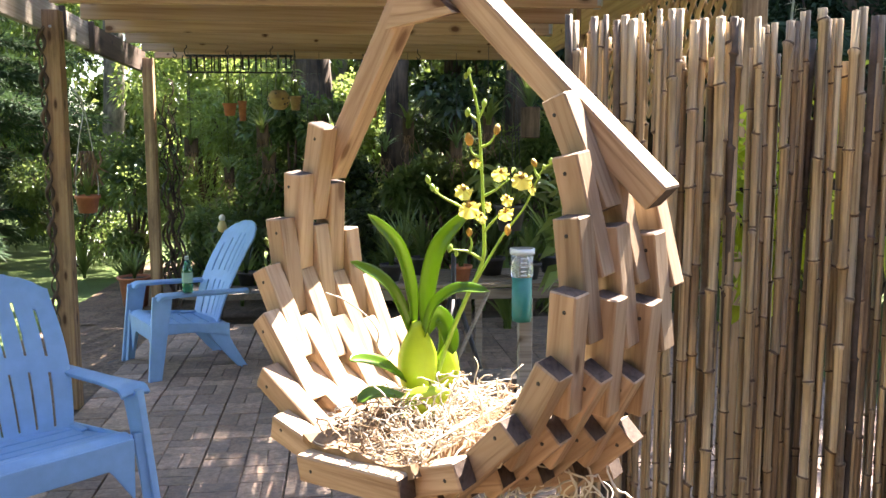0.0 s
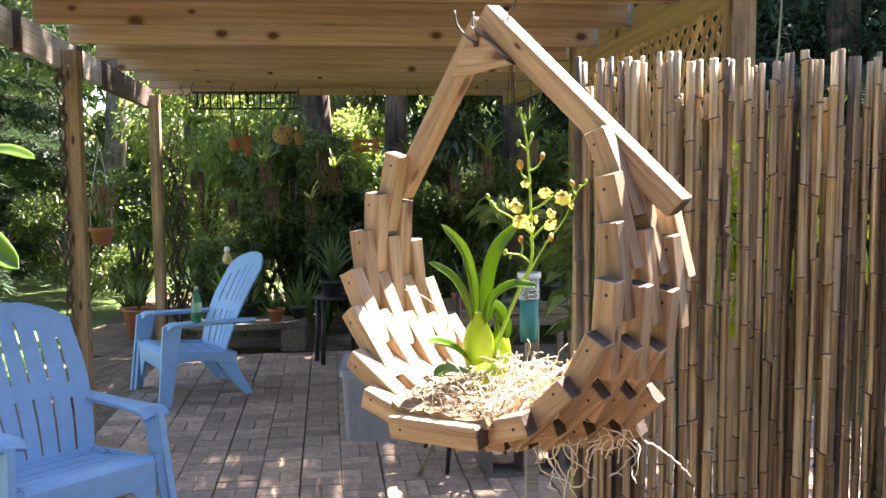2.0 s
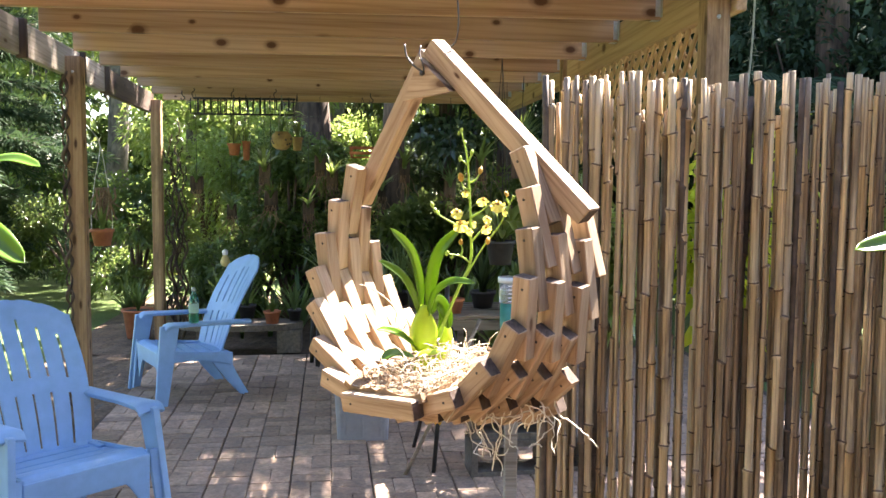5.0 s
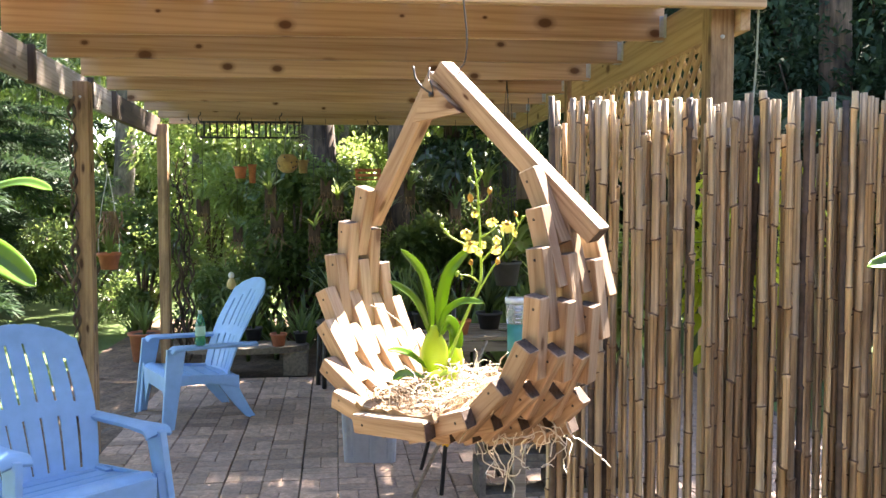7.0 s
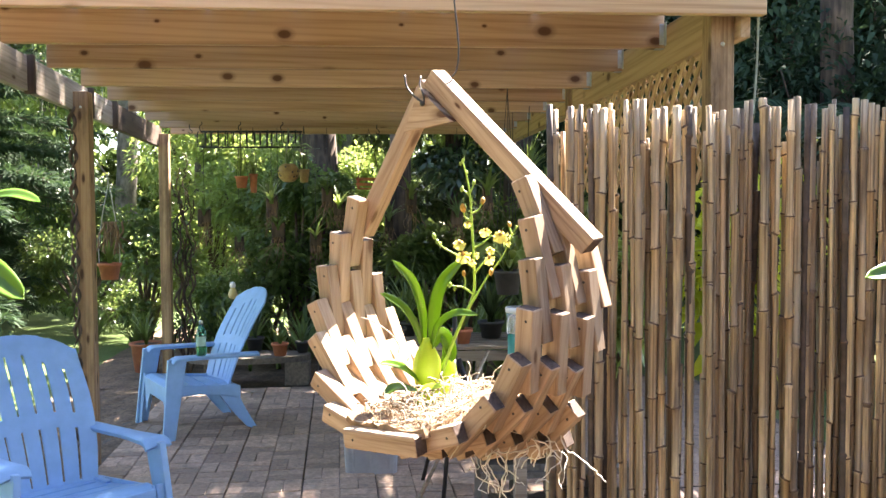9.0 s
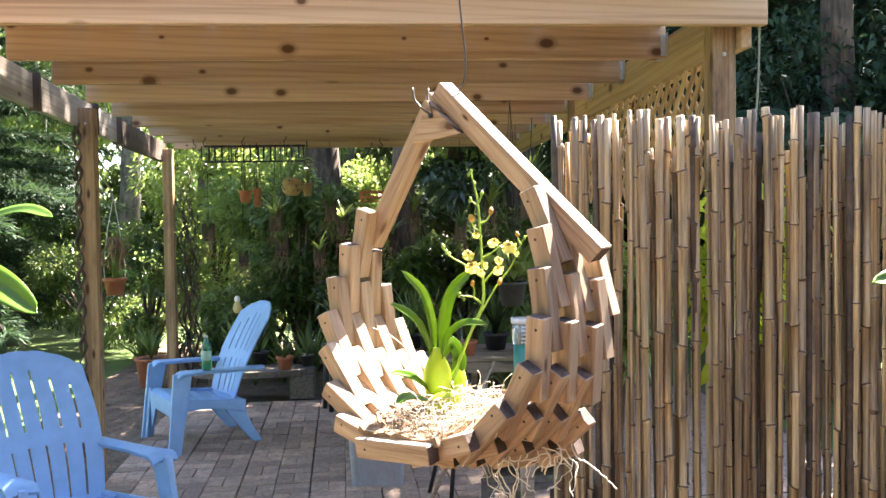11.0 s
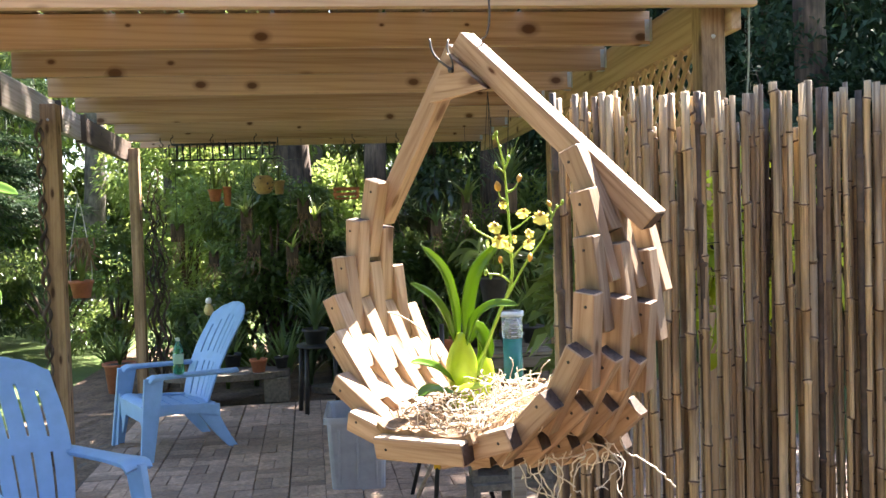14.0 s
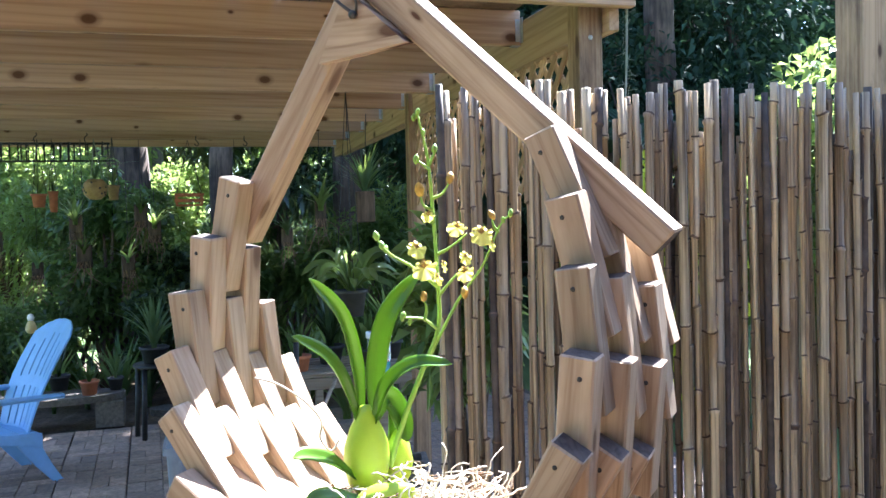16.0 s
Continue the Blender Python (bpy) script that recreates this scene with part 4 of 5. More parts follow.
# ---- bin, blocks, slabs, tripod ----
bin_ = thing("storage_bin", "grey plastic bin standing open on the patio", "bin", pose(-.015, 4.83, 0, 0, 0, -2))


def tub(w, d, h, taper, t):
    bm = bmesh.new()
    rings = []
    for ww, dd, z in ((w * taper, d * taper, 0), (w, d, h), (w + .03, d + .03, h), (w + .03, d + .03, h - .035), (w + .03 - .004, d + .03 - .004, h - .035), (w - .006, d - .006, h - .01), (w * taper - .008, d * taper - .008, .008)):
        ring = []
        for sx, sy in ((-1, -1), (1, -1), (1, 1), (-1, 1)):
            cx, cy, r = sx * (ww / 2 - .03), sy * (dd / 2 - .03), .03
            a0 = math.atan2(sy, sx)
            for k in (-1, 0, 1):
                a = a0 + k * math.pi / 5
                ring.append(bm.verts.new((cx + r * math.cos(a), cy + r * math.sin(a), z)))
        rings.append(ring)
    seq = [rings[0], rings[1], rings[3], rings[2], rings[5], rings[6]]
    for a, b in zip(seq, seq[1:]):
        for i in range(12):
            k = (i + 1) % 12
            bm.faces.new((a[i], a[k], b[k], b[i]))
    bm.faces.new(rings[0])
    bm.faces.new(rings[6])
    for v in rings[4]:
        bm.verts.remove(v)
    return bm


part("tub", tub(.335, .47, .42, .88, .004), GREY_PLASTIC, bin_)
for k in (-.10, .0, .10):
    part("rib", box(.014, .008, .33, .002), GREY_PLASTIC, bin_, m=pose(k, -.225, .19, 6.5, 0, 0))


def hollow_block(x, y, z, rz, label="grey concrete building block"):
    bm = bmesh.new()
    for dx in (-.19, 0, .19):
        add_box(bm, .032, .19, .19, (dx, 0, .095))
    for dy in (-.08, .08):
        add_box(bm, .40, .032, .1895, (0, dy, .095))
    ob = put("concrete_block", mesh_of(bm), CONCRETE, m=pose(x, y, z, 0, 0, rz))
    return tagged(ob, label, "concrete block")


def solid_block(x, y, z, sx, sy, sz, rz):
    return tagged(put("stone_block", mesh_of(box(sx, sy, sz, .008, (0, 0, sz / 2))), CONCRETE, m=pose(x, y, z, 0, 0, rz)), "rough square grey stone block", "block")


solid_block(-.655, 7.36, 0, .21, .22, .205, 0)
solid_block(-1.35, 7.42, 0, .21, .22, .205, 0)
bmS = bmesh.new()
bmesh.ops.create_circle(bmS, cap_ends=True, radius=.53, segments=24)
for v in bmS.verts:
    v.co.x *= 1 + .05 * noise.noise(v.co * 3)
    v.co.y *= .42
ge = bmesh.ops.extrude_face_region(bmS, geom=bmS.faces[:])
bmesh.ops.translate(bmS, vec=(0, 0, .05), verts=[g for g in ge["geom"] if isinstance(g, bmesh.types.BMVert)])
tagged(part("stone_slab", bmS, CONCRETE, None, m=pose(-1.06, 7.38, .207, 0, 0, 3)), "flat grey stone slab laid across two blocks", "slab")
bmS = bmesh.new()
bmesh.ops.create_circle(bmS, cap_ends=True, radius=.24, segments=20)
for v in bmS.verts:
    v.co.y *= .6
ge = bmesh.ops.extrude_face_region(bmS, geom=bmS.faces[:])
bmesh.ops.translate(bmS, vec=(0, 0, .05), verts=[g for g in ge["geom"] if isinstance(g, bmesh.types.BMVert)])
tagged(part("stone_slab", bmS, CONCRETE, None, m=pose(-.14, 7.62, .0, 0, 0, -8)), "low pale stone slab with dry roots on it", "slab")

def lying_block(x, y, z, rz):
    """A building block on its side, its two holes towards the patio."""
    bm = bmesh.new()
    for dx in (-.184, 0, .184):
        add_box(bm, .032, .19, .1895, (dx, 0, .095))
    for dz in (.016, .174):
        add_box(bm, .40, .1895, .032, (0, 0, dz))
    return tagged(put("concrete_block", mesh_of(bm), CONCRETE, m=pose(x, y, z, 0, 0, rz)), "grey concrete building block lying with its holes open", "concrete block")


lying_block(.72, 4.05, 0, 4)
lying_block(.73, 4.08, .191, -3)
lying_block(1.12, 4.10, 0, -6)
hollow_block(1.10, 4.75, 0, 80)

tripod = thing("tripod", "black tripod stand with yellow clamps", "tripod", Matrix.Translation((.43, 4.28, 0)))
for k, a in enumerate((250, 10, 130)):
    c, s = math.cos(radians(a)), math.sin(radians(a))
    lg = part("leg", tube([(c * .26, s * .26, 0.0), (c * .13, s * .13, .38), (c * .02, s * .02, .72)], [.011, .012, .013], 10), BLACK_METAL, tripod)
    put("clamp", mesh_of(box(.034, .034, .045, .004)), plain("yellow_plastic", (0.75, 0.42, 0.02), .4), lg, m=pose(c * .17, s * .17, .26, 0, 0, a))
part("column", tube([(0, 0, .55), (0, 0, .95)], .013, 10), BLACK_METAL, tripod)
tagged(put("wooden_stick", tube([(.19, 4.01, 0.0), (.40, 4.03, .42), (.58, 4.06, .80)], [.011, .010, .009], 8), GREY_WOOD), "pale peeled stick leaning by the tripod", "stick")

# rain gauge on its stake
gauge = thing("rain_gauge", "clear and green tube rain gauge on a grey stake", "rain gauge", Matrix.Translation((.505, 2.72, 0)))
CLEAR, cn, cl, cb = material("clear_plastic")
cb.inputs["Base Color"].default_value = (0.85, 0.9, 0.88, 1)
cb.inputs["Transmission Weight"].default_value = 0.8
cb.inputs["Roughness"].default_value = 0.15
part("stake", box(.045, .04, 1.0, .003, (.02, .05, .50)), PALE_BEAM, gauge)
part("tube", lathe([(.034, 1.077), (.036, 1.08), (.037, 1.16), (.034, 1.16)], 24), CLEAR, gauge, "clear upper tube")
part("scale_tube", lathe([(0, .93), (.030, .93), (.033, .95), (.033, 1.075), (0, 1.075)], 24), plain("green_plastic", (0.03, 0.22, 0.17), .35), gauge, "dark green lower tube")
part("rim", lathe([(.036, 1.150), (.041, 1.152), (.041, 1.17), (.036, 1.17)], 24), plain("white_plastic", (0.72, 0.74, 0.72), .4), gauge, "white rim")
for k in range(5):
    part("scale_mark", box(.02, .001, .003, 0), plain("mark_white", (0.8, 0.8, 0.8), .5), gauge, m=Matrix.Translation((0, -.0375, 1.085 + k * .014)))


# ---- pots and small plants ----
def pot_mesh(r, h, rim=.02):
    return lathe([(0, 0), (r * .72, 0), (r * .95, h - rim), (r * 1.06, h - rim), (r * 1.08, h), (r * .95, h), (r * .92, h - .02), (0, h - .02)], 24)


def strap_plant(parent, at, n, length, width, mat, lean=.6, name="foliage"):
    b = []
    for k in range(n):
        a = rng.uniform(0, 2 * math.pi)
        h = np.array((math.cos(a), math.sin(a), 0))
        L = length * rng.uniform(.6, 1.1)
        w = width * rng.uniform(.7, 1.1)
        le = lean * rng.uniform(.3, 1.2)
        side = np.array((-h[1], h[0], 0))
        pts = [np.array(at) + h * L * le * s ** 1.6 + np.array((0, 0, 1)) * L * (s - .45 * le * s * s) for s in np.linspace(0, 1, 7)]
        V = []
        for i, p in enumerate(pts):
            ww = w * (1 - (i / 6) ** 2.5) * .5 + .0006
            V += [p - side * ww, p + np.array((0, 0, -.2)) * ww, p + side * ww]
        T = []
        for i in range(6):
            for j in range(2):
                q = i * 3 + j
                T += [(q, q + 1, q + 4), (q, q + 4, q + 3)]
        b.append((np.array(V), np.array(T)))
    return stuff(put(name, joined(b), mat, parent))


def potted(x, y, z, r, h, mat, n, length, width, leafmat, label, lean=.6):
    t = thing("potted_plant", label, "potted plant", Matrix.Translation((x, y, z)), "potted plants")
    part("pot", pot_mesh(r, h), mat, t)
    part("soil", lathe([(0, h - .018), (r * .93, h - .018)], 16), SOIL, t)
    strap_plant(t, (0, 0, h - .03), n, length, width, leafmat, lean)
    return t


potted(-2.13, 8.12, 0, .145, .27, TERRACOTTA, 40, .42, .022, L_MID, "terracotta pot of strappy green leaves on the ground", .8)
hp = potted(-1.63, 5.25, 1.09, .068, .105, TERRACOTTA, 16, .22, .022, L_LIGHT, "small orange pot hanging from wire hooks on the post", .5)
for dx in (-.062, .062):
    part("hook", tube(spline([(dx, 0, .10), (dx, 0, .20), (dx * .6, 0, .40), (0, 0, .62), (-.03, -.1, .72)], 20), .003, 6), GALV, hp)
lot = [walk_root((rng.uniform(-.03, .08), rng.uniform(-.05, .05), .36), (rng.uniform(-.2, .2), 0, -1), 14, .016, .15, -.1) for _ in range(18)]
stuff(part("dry_leaf", tubes([(p, .006, 4) for p in lot]), ROOT_BROWN, hp, "hanging dry brown leaf stalks"))
potted(-.80, 7.30, .258, .07, .11, TERRACOTTA, 14, .22, .02, L_MID, "small terracotta pot on the stone slab", .6)
potted(-.62, 7.45, .258, .06, .10, DARK_POT, 14, .30, .02, L_GREY, "dark pot of grey-green leaves on the stone slab", .6)
potted(-1.25, 7.45, .258, .08, .12, DARK_POT, 24, .45, .03, L_MID, "dark pot with arching leaves on the stone slab", .7)
potted(-1.05, 7.6, .258, .08, .12, DARK_POT, 20, .5, .03, L_DARK, "dark pot with upright leaves on the stone slab", .4)

table = thing("side_table", "small black metal plant table with one leg in view", "table", Matrix.Translation((-.26, 6.80, 0)))
part("tabletop", lathe([(0, .52), (.19, .52), (.195, .53), (.19, .54), (0, .54)], 28), BLACK_METAL, table)
for a in (50, 170, 228):
    part("leg", tube([(.18 * math.cos(radians(a)), .18 * math.sin(radians(a)), 0), (.16 * math.cos(radians(a)), .16 * math.sin(radians(a)), .52)], .019, 8), BLACK_METAL, table)
potted(-.30, 6.80, .541, .10, .12, DARK_POT, 34, .46, .035, L_GREY, "pot of grey-green sword leaves on the metal table", .75)

bench = thing("potting_bench", "weathered grey slatted plant bench", "bench", Matrix.Translation((.75, 5.75, 0)))
for dx in (-.72, -.05, .62):
    for dy in (-.3, .3):
        part("leg", box(.045, .045, .58, .003, (dx, dy, .29)), GREY_WOOD, bench)
for k in range(7):
    part("slat", box(1.5, .07, .022, .003), GREY_WOOD, bench, m=Matrix.Translation((-.05, -.30 + k * .1, .592)))
for dy in (-.325, .325):
    part("rail", box(1.44, .02, .07, .003), GREY_WOOD, bench, m=Matrix.Translation((-.05, dy, .54)))
k = 0
for dx, dy, r, h, mt, n, L, w, lm in ((-.6, -.15, .07, .11, DARK_POT, 22, .34, .03, L_MID), (-.38, .1, .08, .12, DARK_POT, 26, .42, .035, L_MID), (-.15, -.18, .07, .10, TERRACOTTA, 18, .32, .03, L_MID), (.08, .05, .09, .12, DARK_POT, 26, .5, .05, L_DARK),
                                      (.30, -.15, .08, .11, DARK_POT, 20, .36, .06, L_MID), (.5, .12, .08, .12, DARK_POT, 22, .5, .045, L_LIGHT), (-.5, .22, .07, .1, DARK_POT, 22, .5, .02, L_GREY)):
    potted(.75 + dx, 5.75 + dy, .604, r, h, mt, n, L, w, lm, "potted plant with long leaves on the grey bench", .6)

# ---- hanging pots and rack under the back rafters ----
rack = thing("hanging_rack", "black wire rack of square loops hung under the rafter", "rack", Matrix.Translation((-1.0, 7.2, 2.19)))
part("bar", tube([(-.42, 0, -.02), (.42, 0, -.02)], .009, 6), BLACK_METAL, rack)
part("bar", tube([(-.42, 0, -.15), (.42, 0, -.15)], .008, 6), BLACK_METAL, rack)
for k in range(15):
    x, w, dp, h = -.40 + k * .057 + R.uniform(-.012, .012), R.uniform(.016, .032), R.uniform(.03, .09), R.uniform(-.17, -.09)
    pts = [(x - w, 0, -.02), (x - w, -dp, -.02 + R.uniform(-.02, .01)), (x - w, -dp, h), (x + w, -dp, h + R.uniform(-.01, .01)), (x + w, -dp, -.03), (x + w, 0, -.03)]
    part("loop", tube(pts, .0055, 5), BLACK_METAL, rack)
for k in (-.42, -.1, .25):
    part("hook", tube(spline([(k, 0, -.02), (k - .01, 0, .02), (k + .012, 0, .045), (k + .006, 0, .06)], 12), .004, 5), BLACK_METAL, rack)
for x in (-1.52, .05, .42):
    hk = tagged(put("ceiling_hook", tube(spline([(x, 7.25, 2.235), (x, 7.25, 2.20), (x + .022, 7.25, 2.175), (x + .005, 7.25, 2.155), (x - .012, 7.25, 2.172)], 16), .004, 6), BLACK_METAL), "black screw hook under the rafter", "hook")

ball = thing("hanging_pot", "round pierced clay pot hanging on cords", "hanging pot", Matrix.Translation((-.67, 6.9, 1.815)))
part("pot", lathe([(0, -.08), (.04, -.075), (.075, -.045), (.088, 0), (.075, .045), (.05, .07), (.045, .068), (.065, .045), (.08, 0), (.06, -.05), (0, -.07)], 20), plain("pale_clay", (0.42, 0.28, 0.11), .9, vary=.25), ball)
for a in (0, 120, 240):
    part("cord", tube([(.05 * math.cos(radians(a)), .05 * math.sin(radians(a)), .06), (0, 0, .36)], .003, 5), MOSS_GREY, ball)
# flat dark discs on the pot stand in for its shaded holes
for k in range(14):
    a, e = R.uniform(0, 6.28), R.uniform(-.7, .6)
    part("opening", lathe([(0, .001), (.008, .001), (.008, -.001)], 8), DARK_POT, ball, m=Matrix.Translation((.0885 * math.cos(a) * math.cos(e), .0885 * math.sin(a) * math.cos(e), .085 * math.sin(e))) @ Vector((math.cos(a) * math.cos(e), math.sin(a) * math.cos(e), math.sin(e))).to_track_quat("Z", "Y").to_matrix().to_4x4())
strap_plant(ball, (0, 0, .05), 14, .3, .012, L_GREY, 1.1)


def hanging(x, y, z, r, h, mat, label, n=18, L=.3):
    t = thing("hanging_pot", label, "hanging pot", Matrix.Translation((x, y, z)), "hanging pots")
    part("pot", pot_mesh(r, h, .015), mat, t)
    for a in (30, 150, 270):
        part("cord", tube([(r * math.cos(radians(a)), r * math.sin(radians(a)), h), (0, 0, 2.21 - z)], .0025, 5), BLACK_METAL, t)
    strap_plant(t, (0, 0, h - .02), n, L, .016, L_LIGHT, .9)
    return t


hanging(-1.10, 7.28, 1.70, .055, .10, TERRACOTTA, "terracotta pot hanging on wires in the shade")
hanging(-1.00, 7.28, 1.66, .035, .16, TERRACOTTA, "slim clay pot hanging on wires in the shade", 10, .2)
hanging(-.56, 7.10, 1.74, .045, .11, plain("straw_pot", (0.38, 0.25, 0.10), .9, vary=.25), "small straw-coloured pot hanging on wires", 12, .22)
sq = thing("slat_basket", "square orange cedar slat basket hanging on wires", "hanging basket", Matrix.Translation((-.02, 6.6, 1.69)))
for lay in range(4):
    for s in (-1, 1):
        if lay % 2:
            part("slat", box(.20, .018, .018, .001), TERRACOTTA, sq, m=Matrix.Translation((0, s * .085, lay * .02)))
        else:
            part("slat", box(.018, .20, .018, .001), TERRACOTTA, sq, m=Matrix.Translation((s * .085, 0, lay * .02)))
part("base", box(.18, .18, .01, .001), TERRACOTTA, sq, m=Matrix.Translation((0, 0, -.014)))
for sx in (-1, 1):
    for sy in (-1, 1):
        part("wire", tube([(sx * .085, sy * .085, .07), (0, 0, .45)], .002, 5), BLACK_METAL, sq)

broad = thing("hanging_pot", "dark hanging pot of broad bright green leaves", "hanging pot", Matrix.Translation((.78, 4.70, 1.02)), "hanging pots")
part("pot", pot_mesh(.085, .14, .018), DARK_POT, broad)
for a in (30, 150, 270):
    part("wire", tube([(.085 * math.cos(radians(a)), .085 * math.sin(radians(a)), .14), (0, 0, 2.21 - 1.02)], .002, 5), BLACK_METAL, broad)
for k in range(26):
    a, rise, ln = k * 2.4, R.uniform(.3, 1.1), R.uniform(.16, .30)
    c, q = math.cos(a), math.sin(a)
    pts = [(0, 0, .12), (c * ln * .35, q * ln * .35, .12 + ln * rise * .8), (c * ln * .75, q * ln * .75, .12 + ln * rise), (c * ln * 1.1, q * ln * 1.1, .10 + ln * rise * .75)]
    part("leaf", blade(pts, R.uniform(.035, .060), .2, 10, 4, .5, (0.1, -.5, .85)), L_LIGHT if k % 3 else L_MID, broad)

# dry vine that nets the far post
tre = thing("vine", "dark dry vine stems netted beside the far post", "vine")
for k in range(7):
    ph, x0, am = R.uniform(0, 6.3), -1.80 + .022 * k, R.uniform(.018, .035)
    z1 = R.uniform(1.5, 2.05)
    pts = [(x0 + am * math.sin(z * R.uniform(17.5, 18.5) + ph) + .02 * noise.noise(Vector((k * 3.1, 0, z * 3))), 8.0 + .012 * math.cos(z * 18 + ph), z) for z in np.linspace(0, z1, 90)]
    part("strand", tube(pts, np.linspace(.012, .006, 90), 6), BARK, tre)
sprigs = np.array([(-1.74 + R.gauss(0, .05), 8.0 + R.gauss(0, .03), R.uniform(.3, 2.0)) for _ in range(160)])
stuff(part("foliage", tri_mesh(*leaves(sprigs, rng.normal(size=(160, 3)), .05, .022)), L_DARK, tre))

orn = thing("garden_ornament", "small white and yellow painted garden ornament on a stake", "ornament", pose(-1.17, 7.15, .14) @ Matrix.Scale(.82, 4))
part("stake", tube([(0, 0, 0), (0, 0, .78)], .006, 6), BLACK_METAL, orn)
part("body", lathe([(0, .76), (.035, .775), (.05, .81), (.035, .86), (.018, .885), (0, .89)], 16), plain("yellow_paint", (0.60, 0.48, 0.20), .6), orn, "yellow painted body")
part("head", lathe([(0, .875), (.026, .885), (.032, .91), (.022, .935), (0, .945)], 16), plain("white_paint", (0.8, 0.8, 0.76), .5), orn, "white painted top")

# ---- leaves of neighbouring hanging orchids ----
nb = thing("orchid", "neighbouring hanging orchid with broad green leaves", "orchid")
thick(part("leaf", blade([(-.60, .82, 1.515), (-.54, .80, 1.535), (-.48, .78, 1.548), (-.435, .76, 1.538)], .024, .2, facing=(.1, -.5, .85)), ORCHID_LEAF, nb), .001)
thick(part("leaf", blade([(-.62, .84, 1.46), (-.56, .81, 1.462), (-.51, .785, 1.445), (-.463, .772, 1.412)], .050, .18, shape=.30, facing=(.1, -.8, .6)), ORCHID_LEAF, nb), .001)
part("pseudobulb", lathe(prof, 18), BULB_GREEN, nb, m=pose(-.63, .84, 1.405))
hb = thing("hanging_pot", "clay pot holding the neighbouring orchid, hung on wire", "hanging pot", Matrix.Translation((-.64, .84, 1.31)))
part("pot", pot_mesh(.06, .10, .015), TERRACOTTA, hb)
for a in (30, 150, 270):
    part("wire", tube([(.06 * math.cos(radians(a)), .06 * math.sin(radians(a)), .10), (0, 0, 1.10)], .0015, 5), WIRE, hb)
nb2 = thing("orchid", "hanging orchid with one broad leaf reaching in", "orchid")
thick(part("leaf", blade([(.52, .27, 1.50), (.46, .26, 1.49), (.41, .25, 1.478), (.372, .246, 1.471)], .020, .25, facing=(.1, -.6, .8)), ORCHID_LEAF, nb2), .001)
part("pseudobulb", lathe(prof, 18), BULB_GREEN, nb2, m=pose(.53, .28, 1.44))
hb2 = thing("hanging_pot", "clay pot hung on wire beside the screen", "hanging pot", Matrix.Translation((.54, .28, 1.35)))
part("pot", pot_mesh(.055, .095, .015), TERRACOTTA, hb2)
for a in (30, 150, 270):
    part("wire", tube([(.055 * math.cos(radians(a)), .055 * math.sin(radians(a)), .095), (0, 0, 1.06)], .0015, 5), WIRE, hb2)

# ---- garden ----
def shrub(name, label, x, y, h, rx, ry, n, L, W, mat, base=.1, lumps=9, trunk=.03, cat="shrub"):
    t = thing(name, label, cat, Matrix.Translation((x, y, 0)))
    blocks, stems = [], []
    for k in range(lumps):
        a = rng.uniform(0, 6.28)
        q = rng.uniform(0, 1) ** .5 * .95
        z = rng.uniform(base + .12 * h, h * .9)
        taper = 1 - .45 * (z / h)
        c = np.array((math.cos(a) * q * rx * taper, math.sin(a) * q * ry * taper, z))
        rad = np.array((rx * .40, ry * .40, h * .17)) * rng.uniform(.5, 1.3)
        p, d = blob(n // lumps, c, rad, .3)
        dd = d * .7 + rng.normal(size=d.shape) * .55 + np.array((0, 0, .1))
        s = rng.uniform(.6, 1.25, size=len(p))
        blocks.append(leaves(p, dd, L * s, W * s, .15, .3))
        stems.append((spline([(c[0] * .1, c[1] * .1, 0), (c[0] * .4, c[1] * .4, z * .55), tuple(c)], 8), np.linspace(trunk, trunk * .25, 8), 6))
    stuff(part("stem", tubes(stems), BARK, t))
    stuff(part("foliage", joined(blocks), mat, t))
    return t


